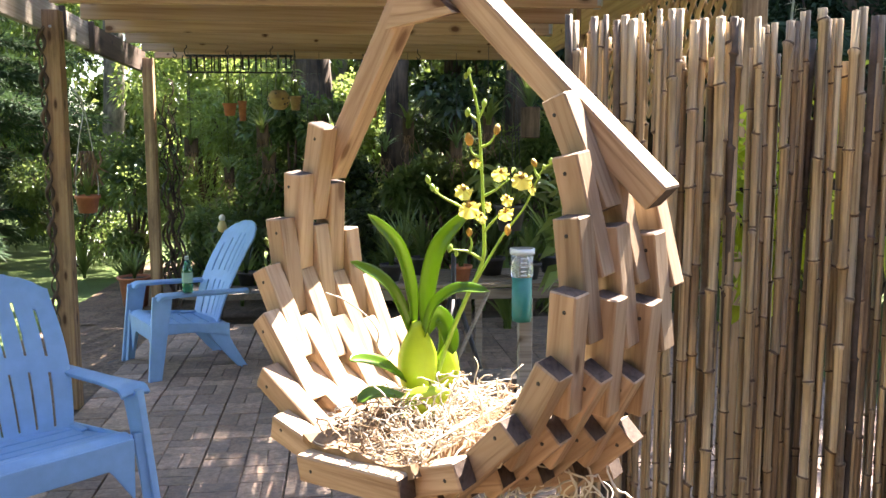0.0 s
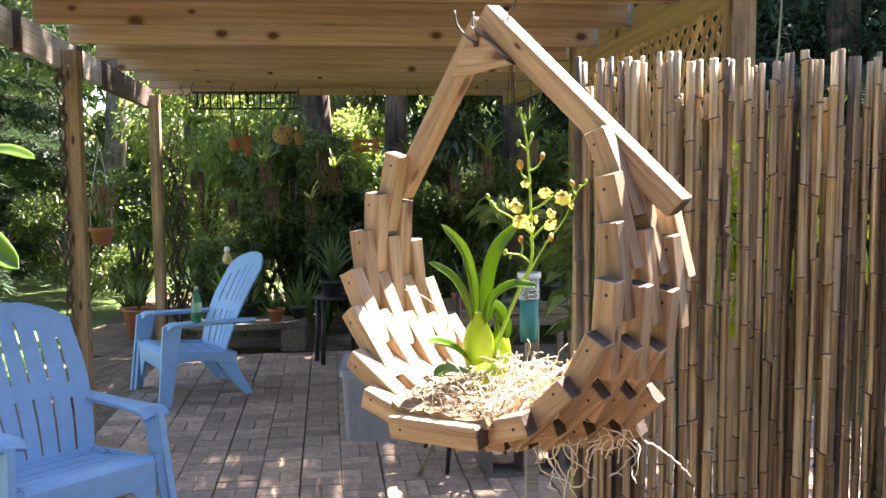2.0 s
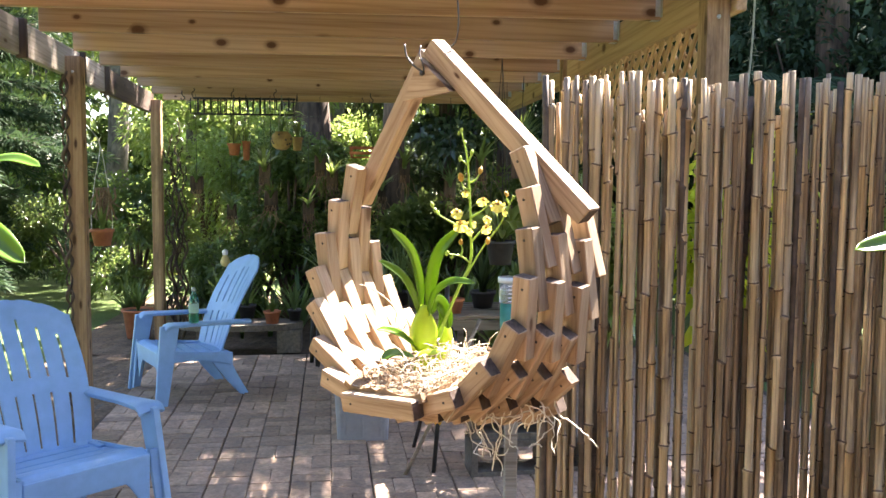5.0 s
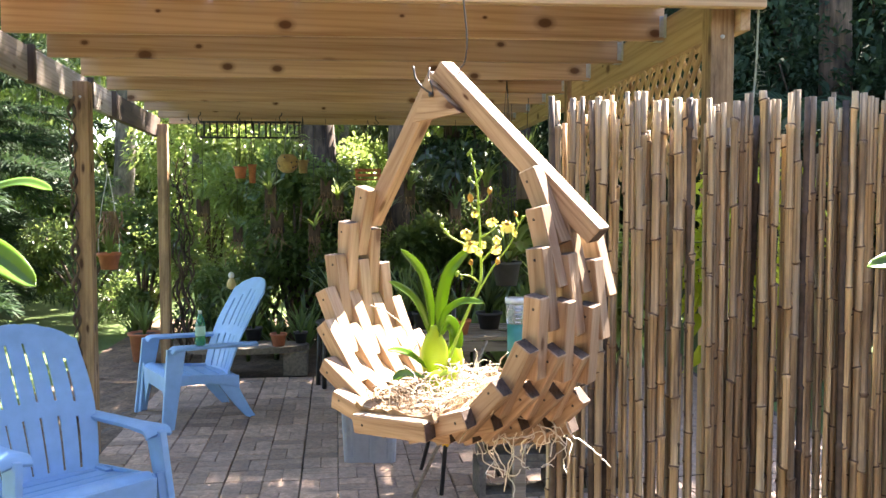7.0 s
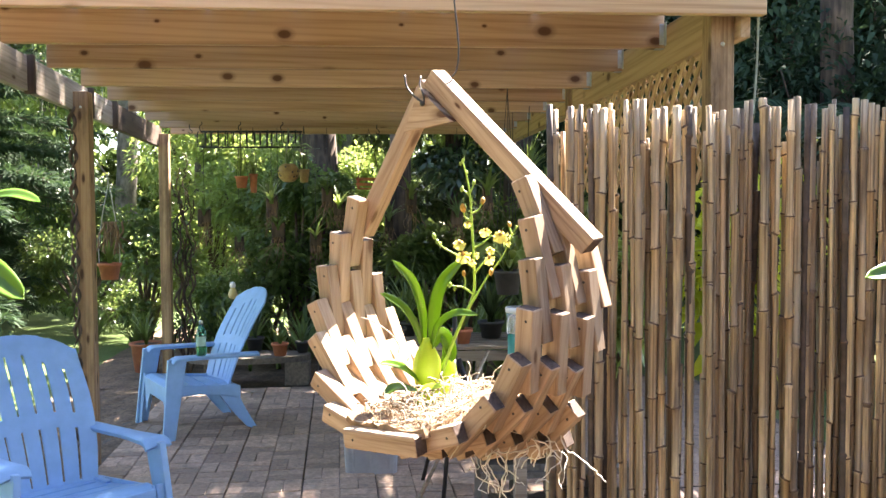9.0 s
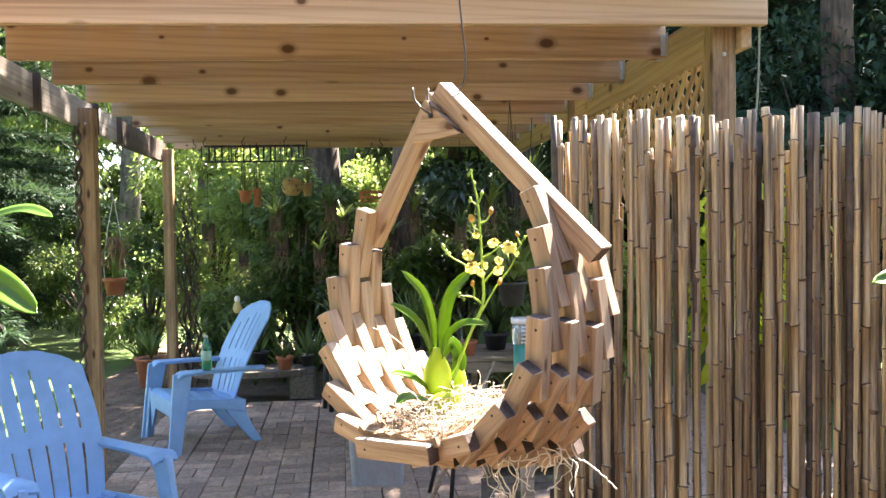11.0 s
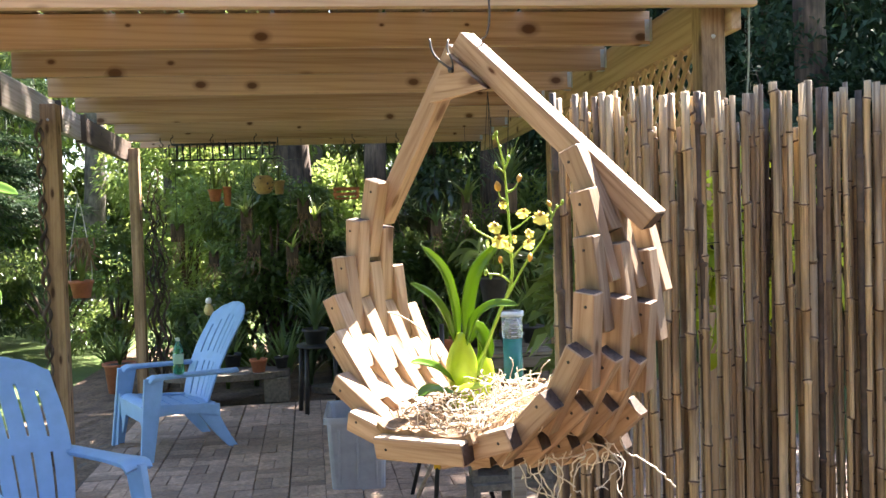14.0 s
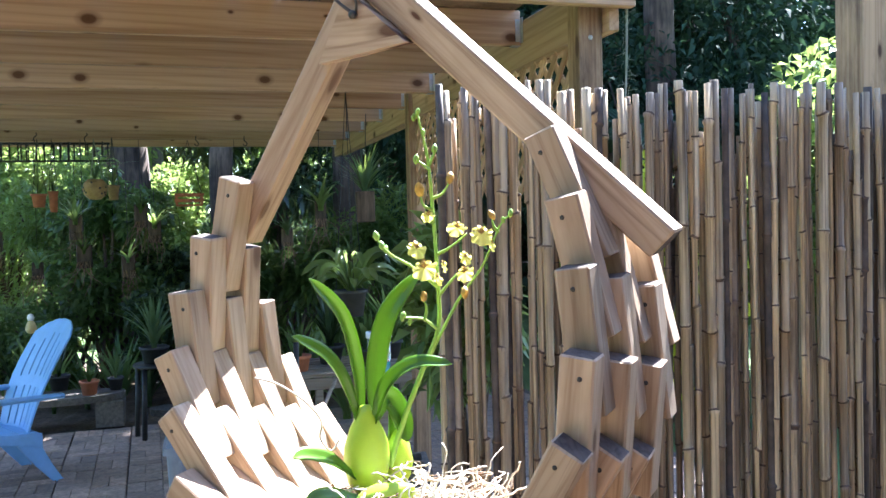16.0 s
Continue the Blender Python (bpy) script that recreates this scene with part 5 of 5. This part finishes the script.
def tree(label, x, y, h, r, crown_z, crown_r, n, L, W, mat, bark, lean=(0, 0), lumps=12, limbs=5, moss=0, crown_flat=.6):
    t = thing("tree", label, "tree", Matrix.Translation((x, y, 0)))
    spine = spline([(0, 0, -.05), (lean[0] * .3, lean[1] * .3, h * .33), (lean[0] * .6, lean[1] * .6, h * .66), (lean[0], lean[1], h)], 20)
    rad = r * (1 - .55 * np.linspace(0, 1, 20)) * (1 + .35 * np.exp(-np.linspace(0, 1, 20) * 18))
    lot = [(spine + rng.normal(size=spine.shape) * r * .06, rad, 14)]
    blocks, mossy = [], []
    for k in range(lumps):
        a = rng.uniform(0, 6.28)
        q = rng.uniform(.15, 1) ** .6
        c = np.array((lean[0] + math.cos(a) * q * crown_r, lean[1] + math.sin(a) * q * crown_r, crown_z + rng.uniform(-1, 1) * crown_r * crown_flat))
        if k < limbs * 2:
            s0 = spine[int(rng.integers(9, 18))]
            lot.append((spline([s0, s0 * .55 + c * .45 + np.array((0, 0, .25)), c], 10), np.linspace(r * .38, r * .08, 10), 8))
        p, d = blob(n // lumps, c, np.array((1, 1, .55)) * crown_r * rng.uniform(.3, .5), .25)
        s = rng.uniform(.6, 1.25, size=len(p))
        blocks.append(leaves(p, d * .5 + rng.normal(size=d.shape) * .6, L * s, W * s, .15, .35))
        for _ in range(moss):
            b0 = c + rng.normal(size=3) * crown_r * .25
            mossy.append((walk_root(b0, (0, 0, -1), 9, rng.uniform(.05, .13), .12, -.25), np.linspace(.018, .004, 9), 4))
    part("trunk", tubes(lot), bark, t)
    stuff(part("crown", joined(blocks), mat, t))
    if mossy:
        stuff(part("hanging_moss", tubes(mossy), MOSS_GREY, t, "grey hanging moss strands"))
    return t


def conifer(x, y, h, r, label):
    t = thing("tree", label, "tree", Matrix.Translation((x, y, 0)))
    part("trunk", tube(spline([(0, 0, -.05), (0, 0, h * .5), (.05, 0, h)], 16), np.linspace(.14, .02, 16), 10), BARK, t)
    blocks, lot = [], []
    z = .35
    while z < h * .97:
        for k in range(6):
            a = rng.uniform(0, 6.28)
            ln = r * (1 - (z / h) ** 1.3) * rng.uniform(.75, 1.1) + .15
            hd = np.array((math.cos(a), math.sin(a), 0))
            pts = np.array([np.array((0, 0, z)) + hd * ln * s + np.array((0, 0, .22 * ln * (s - 1.5 * s * s))) for s in np.linspace(0, 1, 9)])
            lot.append((pts, np.linspace(.018, .004, 9), 5))
            m = int(150 * ln)
            s = rng.uniform(.12, 1, m)
            base = np.stack([np.interp(s, np.linspace(0, 1, 9), pts[:, q]) for q in range(3)], 1)
            sd = np.stack([-np.full(m, hd[1]), np.full(m, hd[0]), np.zeros(m)], 1) * rng.choice((-1, 1), m)[:, None]
            dr = sd * rng.uniform(.3, 1, (m, 1)) + hd * .6 + rng.normal(size=(m, 3)) * .15 + np.array((0, 0, -.12))
            for q in range(3):
                off = rng.uniform(0, .17, (m, 1)) * unit(dr)
                blocks.append(leaves(base + off, dr + rng.normal(size=(m, 3)) * .35, rng.uniform(.08, .18, m), .020, .1, .1))
        z += rng.uniform(.26, .40)
    stuff(part("branch", tubes(lot), BARK, t))
    stuff(part("foliage", joined(blocks), L_BLUE, t))
    return t


conifer(-4.75, 10.4, 6.0, 1.9, "dark feathery conifer with drooping tiers beside the lawn")
conifer(-5.9, 13.0, 7.5, 2.4, "feathery conifer shading the lawn")
conifer(-9.5, 15.0, 8.0, 2.8, "tall feathery conifer behind the lawn")

tree("grey-barked tree hung with moss", -3.45, 12.2, 6.5, .17, 5.2, 2.2, 9000, .11, .05, L_MID, GREY_BARK, (.3, .2), moss=4)
tree("mossy palm-like trunk behind the patio", -.55, 10.3, 8.5, .26, 9.0, 1.6, 2600, .16, .05, L_MID, BARK, (-.35, .2), moss=5)
tree("dark slender trunk behind the basket", .28, 8.9, 8.0, .13, 8.5, 1.4, 2600, .13, .05, L_DARK, BARK, (.12, .1))
tree("rough brown trunk with peeling fibres", 1.62, 9.4, 8.5, .19, 9.2, 1.5, 2600, .13, .05, L_MID, BARK, (.05, 0), moss=3)
tree("glossy dark broadleaf tree", 1.02, 10.4, 6.0, .11, 3.5, 1.05, 17000, .13, .055, L_DARK, BARK, (0, 0), lumps=36, crown_flat=2.2)

shrub("shrub", "bright light-green shrub catching the sun", -1.9, 10.2, 2.9, 1.0, .9, 9000, .10, .035, L_LIGHT, lumps=14)
shrub("shrub", "sunlit yellow-green shrub in the gap between trunks", -.02, 14.0, 2.7, .9, .8, 4000, .13, .06, L_LIGHT, lumps=12)
shrub("shrub", "light-green shrub with narrow leaves", -1.2, 9.6, 2.2, .7, .6, 6000, .11, .03, L_LIGHT, lumps=10)
shrub("shrub", "glossy camellia-like shrub with many small leaves", -.75, 8.8, 2.0, .85, .6, 9000, .085, .040, L_MID, lumps=22)
shrub("shrub", "dark glossy shrub behind the slab bench", -.1, 8.9, 1.35, .6, .5, 6000, .08, .04, L_DARK, lumps=10)
shrub("shrub", "leafy green shrub growing beside the far post", -2.6, 10.0, 1.5, .8, .6, 6000, .09, .03, L_MID, lumps=9)
shrub("shrub", "leafy shrub beside the lawn edge", -3.5, 10.8, 1.2, .9, .6, 6000, .09, .025, L_MID, lumps=9)
shrub("shrub", "mixed green shrub behind the bench", .75, 7.6, 1.4, .75, .5, 6000, .12, .04, L_MID, lumps=10)
shrub("shrub", "arching fern-like shrub with thin green fronds", 1.35, 7.3, 1.75, .6, .5, 5000, .16, .022, L_MID, lumps=9)
shrub("shrub", "dark undergrowth at the patio's back edge", .2, 8.1, .9, .8, .4, 5000, .10, .04, L_DARK, lumps=9)
shrub("shrub", "dark undergrowth at the patio's back edge", -1.3, 8.5, .8, .7, .4, 5000, .10, .03, L_MID, lumps=9)

for x, y, z, n, L, w, mt in ((-1.5, 8.4, 0, 34, .75, .035, L_DARK), (-.9, 8.1, 0, 30, .6, .04, L_GREY), (-.4, 8.0, 0, 34, .7, .045, L_GREY), (.35, 7.7, 0, 34, .8, .05, L_MID), (.8, 7.0, 0, 40, .9, .05, L_MID), (1.1, 6.8, 0, 30, .8, .06, L_LIGHT), (-2.5, 9.2, 0, 30, .6, .03, L_MID), (-3.1, 9.8, 0, 30, .6, .03, L_MID),
                             (-1.15, 8.0, 0, 40, .85, .03, L_MID), (-.62, 7.9, 0, 36, .75, .05, L_GREY), (-.18, 8.15, 0, 40, 1.0, .035, L_MID), (.08, 7.85, 0, 34, .7, .05, L_GREY), (.55, 7.95, 0, 40, 1.1, .04, L_MID), (1.0, 7.6, 0, 34, .9, .05, L_GREY)):
    t = thing("garden_plant", "clump of arching strap leaves in the border", "plant", Matrix.Translation((x, y, z)), "border plants")
    strap_plant(t, (0, 0, 0), n, L, w, mt, .7)

def mounted(x, y, z, n, L, w, mat, label):
    """An orchid tied to a bark slab, hung on a wire from the rafter above, with roots trailing."""
    t = thing("mounted_orchid", label, "orchid", Matrix.Translation((x, y, z)), "hung orchids")
    part("mount", box(R.uniform(.07, .12), .03, R.uniform(.14, .22), .008), BARK, t)
    part("wire", tube([(0, 0, .06), (0, 0, 2.21 - z)], .0022, 5), BLACK_METAL, t)
    strap_plant(t, (0, -.02, .02), n, L, w, mat, .95)
    lot = [(walk_root((R.uniform(-.05, .05), -.02, -.04), (R.uniform(-.4, .4), R.uniform(-.3, .1), -1), 12, R.uniform(.012, .026), .22, -.1), .0022, 4) for _ in range(12)]
    stuff(part("root", tubes(lot), ROOT_BROWN, t, "trailing grey-brown roots"))
    return t


for k, (x, y, z) in enumerate(((-1.42, 7.30, 1.45), (-1.22, 7.92, 1.20), (-.92, 7.92, 1.55), (-.80, 7.30, 1.32), (-.52, 7.92, 1.22), (-.30, 7.92, 1.50), (-.38, 7.30, 1.62), (.16, 7.92, 1.38), (.34, 7.30, 1.58), (.52, 7.92, 1.22), (.74, 7.30, 1.42), (.92, 6.65, 1.60), (1.02, 6.0, 1.25))):
    mounted(x, y, z, 12 + 3 * (k % 4), .20 + .05 * (k % 3), .018 + .008 * (k % 3), (L_MID, L_GREY, L_LIGHT)[k % 3], "orchid with arching leaves tied to a hung bark slab")

br = thing("bromeliad", "spiky bromeliad hung high on the pergola post", "plant", Matrix.Translation((1.05, 5.6, 1.62)))
part("mount", box(.12, .05, .2, .006), BARK, br)
strap_plant(br, (0, 0, .05), 60, .42, .014, L_GREY, .7)
part("wire", tube([(0, 0, .1), (0.02, 0, .59)], .003, 5), BLACK_METAL, br)

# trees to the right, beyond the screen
# the first three carry their shade in the leaf colour
tree("big tree beyond the bamboo screen, shade put into its leaf colour", 5.4, 9.0, 6.0, .28, 3.6, 2.5, 34000, .12, .055, L_SHADE, BARK, (0, 0), lumps=30, crown_flat=.8)
tree("tree beyond the bamboo screen, shade put into its leaf colour", 3.7, 11.5, 5.5, .25, 3.3, 2.3, 30000, .12, .055, L_SHADE, BARK, (0, 0), lumps=24, crown_flat=.8)
tree("tree over the back garden, shade put into its leaf colour", 9.5, 13.5, 9.0, .3, 5.6, 3.6, 26000, .17, .08, L_SHADE, BARK, (0, 0), lumps=24, crown_flat=.8)
# three added trees, their crowns set out of view to block the sun
tree("tall tree added to dapple the patio, its crown out of view", 4.9, 9.8, 9.6, .22, 9.6, 2.7, 17000, .22, .10, L_MID, BARK, (0, 0), lumps=22, crown_flat=.5)
tree("slim leafy tree added to shade the pergola side, its crown out of view", 4.0, 7.0, 9.8, .16, 9.8, 1.0, 7000, .20, .09, L_MID, BARK, (0, 0), lumps=20, crown_flat=.8)
tree("unseen leafy tree added to shade the bamboo screen", 4.75, 4.95, 7.6, .18, 7.6, 1.15, 7000, .20, .09, L_MID, BARK, (0, 0), lumps=20, crown_flat=.5)
# wood edge and hedge use the same shade-darkened greens
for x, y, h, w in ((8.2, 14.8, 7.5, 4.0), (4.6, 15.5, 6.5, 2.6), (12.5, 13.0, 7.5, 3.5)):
    shrub("shrub", "dense wood edge beyond the bamboo screen, shade put into its leaf colour", x, y, h, w, 1.4, 24000, .26, .13, L_SHADE, lumps=34, trunk=.1)
shrub("shrub", "dense hedge beyond the bamboo screen, shade put into its leaf colour", 4.2, 7.2, 3.0, 1.7, .9, 18000, .11, .04, L_SHADE, lumps=16)
shrub("shrub", "bright yellow-green shrub close behind the bamboo screen", 1.12, 2.15, 1.58, .34, .22, 420, .10, .040, L_YELLOW, base=1.1, lumps=7)
shrub("shrub", "yellow-green plant close behind the bamboo screen", .98, 3.3, 1.55, .3, .3, 900, .12, .05, L_LIGHT, base=.8, lumps=6)
shrub("shrub", "sunlit broadleaf shrub beyond the screen", 4.6, 5.2, 2.8, .9, .9, 6000, .15, .07, L_LIGHT, lumps=10)


def palm(x, y, h, label):
    t = thing("palm", label, "palm", Matrix.Translation((x, y, 0)))
    part("trunk", tube(spline([(0, 0, -.05), (.03, 0, h * .5), (0, 0, h)], 10), np.linspace(.12, .09, 10), 10), BARK, t)
    for k in range(13):
        a = k * 2.4 + rng.uniform(-.2, .2)
        hd = np.array((math.cos(a), math.sin(a), 0))
        ln, le = rng.uniform(1.1, 1.5), rng.uniform(.5, 1.0)
        pts = np.array([np.array((0, 0, h)) + hd * ln * le * s + np.array((0, 0, ln * (.75 * s - 1.0 * le * s * s))) for s in np.linspace(0, 1, 12)])
        # frond and leaflets are coloured dark for shade
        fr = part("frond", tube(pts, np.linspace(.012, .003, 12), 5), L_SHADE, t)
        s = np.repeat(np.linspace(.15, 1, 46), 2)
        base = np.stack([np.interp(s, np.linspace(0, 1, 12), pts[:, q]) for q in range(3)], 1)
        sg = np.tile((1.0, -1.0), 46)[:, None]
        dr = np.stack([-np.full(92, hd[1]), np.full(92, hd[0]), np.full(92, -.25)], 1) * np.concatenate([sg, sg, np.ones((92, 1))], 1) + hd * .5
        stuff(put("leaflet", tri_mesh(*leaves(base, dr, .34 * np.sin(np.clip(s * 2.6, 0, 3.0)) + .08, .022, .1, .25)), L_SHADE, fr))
    return t


palm(3.05, 6.2, 2.0, "young palm with arching fronds beyond the screen")

# trees out of view, added to block sky light from the sides and behind
for x, y in ((-6.0, -.8), (-7.0, 3.2), (-4.6, -5.5), (4.8, -5.5)):
    tree("unseen leafy tree added to block sky light", x, y, 6.5, .2, 4.3, 2.2, 9000, .22, .10, L_MID, BARK, lumps=22, crown_flat=.9)

# far woods
for k in range(16):
    a = -26 + k * 3.6 + rng.uniform(-1, 1)
    d = rng.uniform(17, 27)
    if abs(a) < 3.5:
        continue
    x, y = d * math.tan(radians(a)), d
    tree("distant woodland tree in hazy sun", x, y, rng.uniform(8, 11), .22, rng.uniform(4.5, 7), rng.uniform(2.2, 3.4), 8000, .22, .10, L_LIGHT if k % 3 else L_MID, GREY_BARK, (rng.uniform(-.5, .5), 0), lumps=16, crown_flat=1.1, moss=4)
for k in range(9):
    x = -16 + k * 3.3
    shrub("shrub", "distant undergrowth beyond the garden", x, 19 + rng.uniform(-1.5, 2), rng.uniform(2, 3.4), 2.0, 1.2, 6000, .20, .08, L_MID if k % 2 else L_LIGHT, lumps=10)
for k in range(15):
    x = -27 + k * 4.0
    if abs(x) < 2.5:
        continue
    shrub("shrub", "hazy sunlit wood edge far beyond the garden", x, 30 + rng.uniform(-2, 3), rng.uniform(6, 9), 3.2, 1.6, 9000, .26, .12, L_LIGHT if k % 2 else L_MID, lumps=16, trunk=.12)
for x, y in ((-.7, 21.0), (.9, 24.0)):
    tree("distant woodland tree in hazy sun", x, y, 9, .2, 4.2, 1.9, 7000, .22, .10, L_LIGHT, GREY_BARK, (.3, 0), lumps=16, crown_flat=1.2, moss=4)
# more unseen trees, closing off the sky behind the camera
for k in range(7):
    tree("unseen tree added behind the camera side", -12 + k * 4.2, -11 - rng.uniform(0, 3), 8, .25, 5, 3.2, 2600, .4, .2, L_MID, BARK, lumps=14, crown_flat=1.0)

bm = bmesh.new()
bmesh.ops.create_grid(bm, x_segments=16, y_segments=40, size=.5)
for v in bm.verts:
    e = .12 * noise.noise(Vector((v.co.y * 6, 0, 3)))
    v.co = Vector((-2.15 + v.co.x * 1.0 + e, 6.9 + v.co.y * 4.6, -.010 + .012 * noise.noise(Vector((v.co.x * 12, v.co.y * 40, 0)))))
tagged(put("gravel_strip", mesh_of(bm), MULCH), "bare dirt and leaf litter strip beside the patio", "dirt", kind="structure")

# mulch bed and border stones
bm = bmesh.new()
bmesh.ops.create_grid(bm, x_segments=50, y_segments=20, size=.5)
for v in bm.verts:
    v.co = Vector((-.3 + v.co.x * 4.8, 9.2 + v.co.y * 3.8, -.006 + .02 * noise.noise(Vector((v.co.x * 30, v.co.y * 30, 0)))))
tagged(put("mulch_bed", mesh_of(bm), MULCH), "brown mulch bed behind the patio", "mulch bed", kind="structure")

# ---- patio paving: squares of eight bricks in basket weave ----
patio = tagged(new("patio", mesh_of(box(4.7, 5.6, .04, 0, (0.0, .9, -.033)))), "worn brick patio laid in basket weave", "pavement", kind="structure")
patio.data.materials.append(plain("sand_joint", (0.12, 0.10, 0.08), 1.0, vary=.4, scale=60, bump_s=.5))
patio.matrix_basis = pose(.62, 3.72, 0, 0, 0, 2.0)
T = .405
bricks = []
for k in range(6):
    bm = box(.1985 - .001 * (k % 3), .0975, .03, .004)
    for v in bm.verts:
        v.co += Vector((R.uniform(-.0012, .0012), R.uniform(-.0012, .0012), R.uniform(-.001, .001)))
    me = mesh_of(bm)
    me.materials.append(PAVER)
    bricks.append(me)
far_bricks = bmesh.new()
for i in range(-5, 6):
    for j in range(-9, 9):
        cx, cy = i * T + .02, j * T + .06
        if abs(cx) > 2.2 or cy > 3.55 or cy < -1.75:
            continue
        for a in (0, 1):
            for b in (0, 1):
                mx, my = cx + (a - .5) * .2, cy + (b - .5) * .2
                for s in (-.5, .5):
                    turn = (a + b) % 2
                    px, py = (mx + s * .0995, my) if turn else (mx, my + s * .0995)
                    z = -.006 + R.uniform(-.0022, .0022)
                    m = pose(px, py, z, R.uniform(-.5, .5), R.uniform(-.5, .5), 90 * turn + R.uniform(-.8, .8))
                    w = patio.matrix_basis @ Vector((px, py, 0))
                    if w.y > 3.6 and w.x < 1.0:
                        put("brick", bricks[R.randrange(6)], None, patio, m=m)
                    else:
                        add_box(far_bricks, .1975, .097, .03, m.translation, m.to_3x3().to_4x4())
ob = put("brick", mesh_of(far_bricks), PAVER, patio)
ob["kind"] = "stuff"
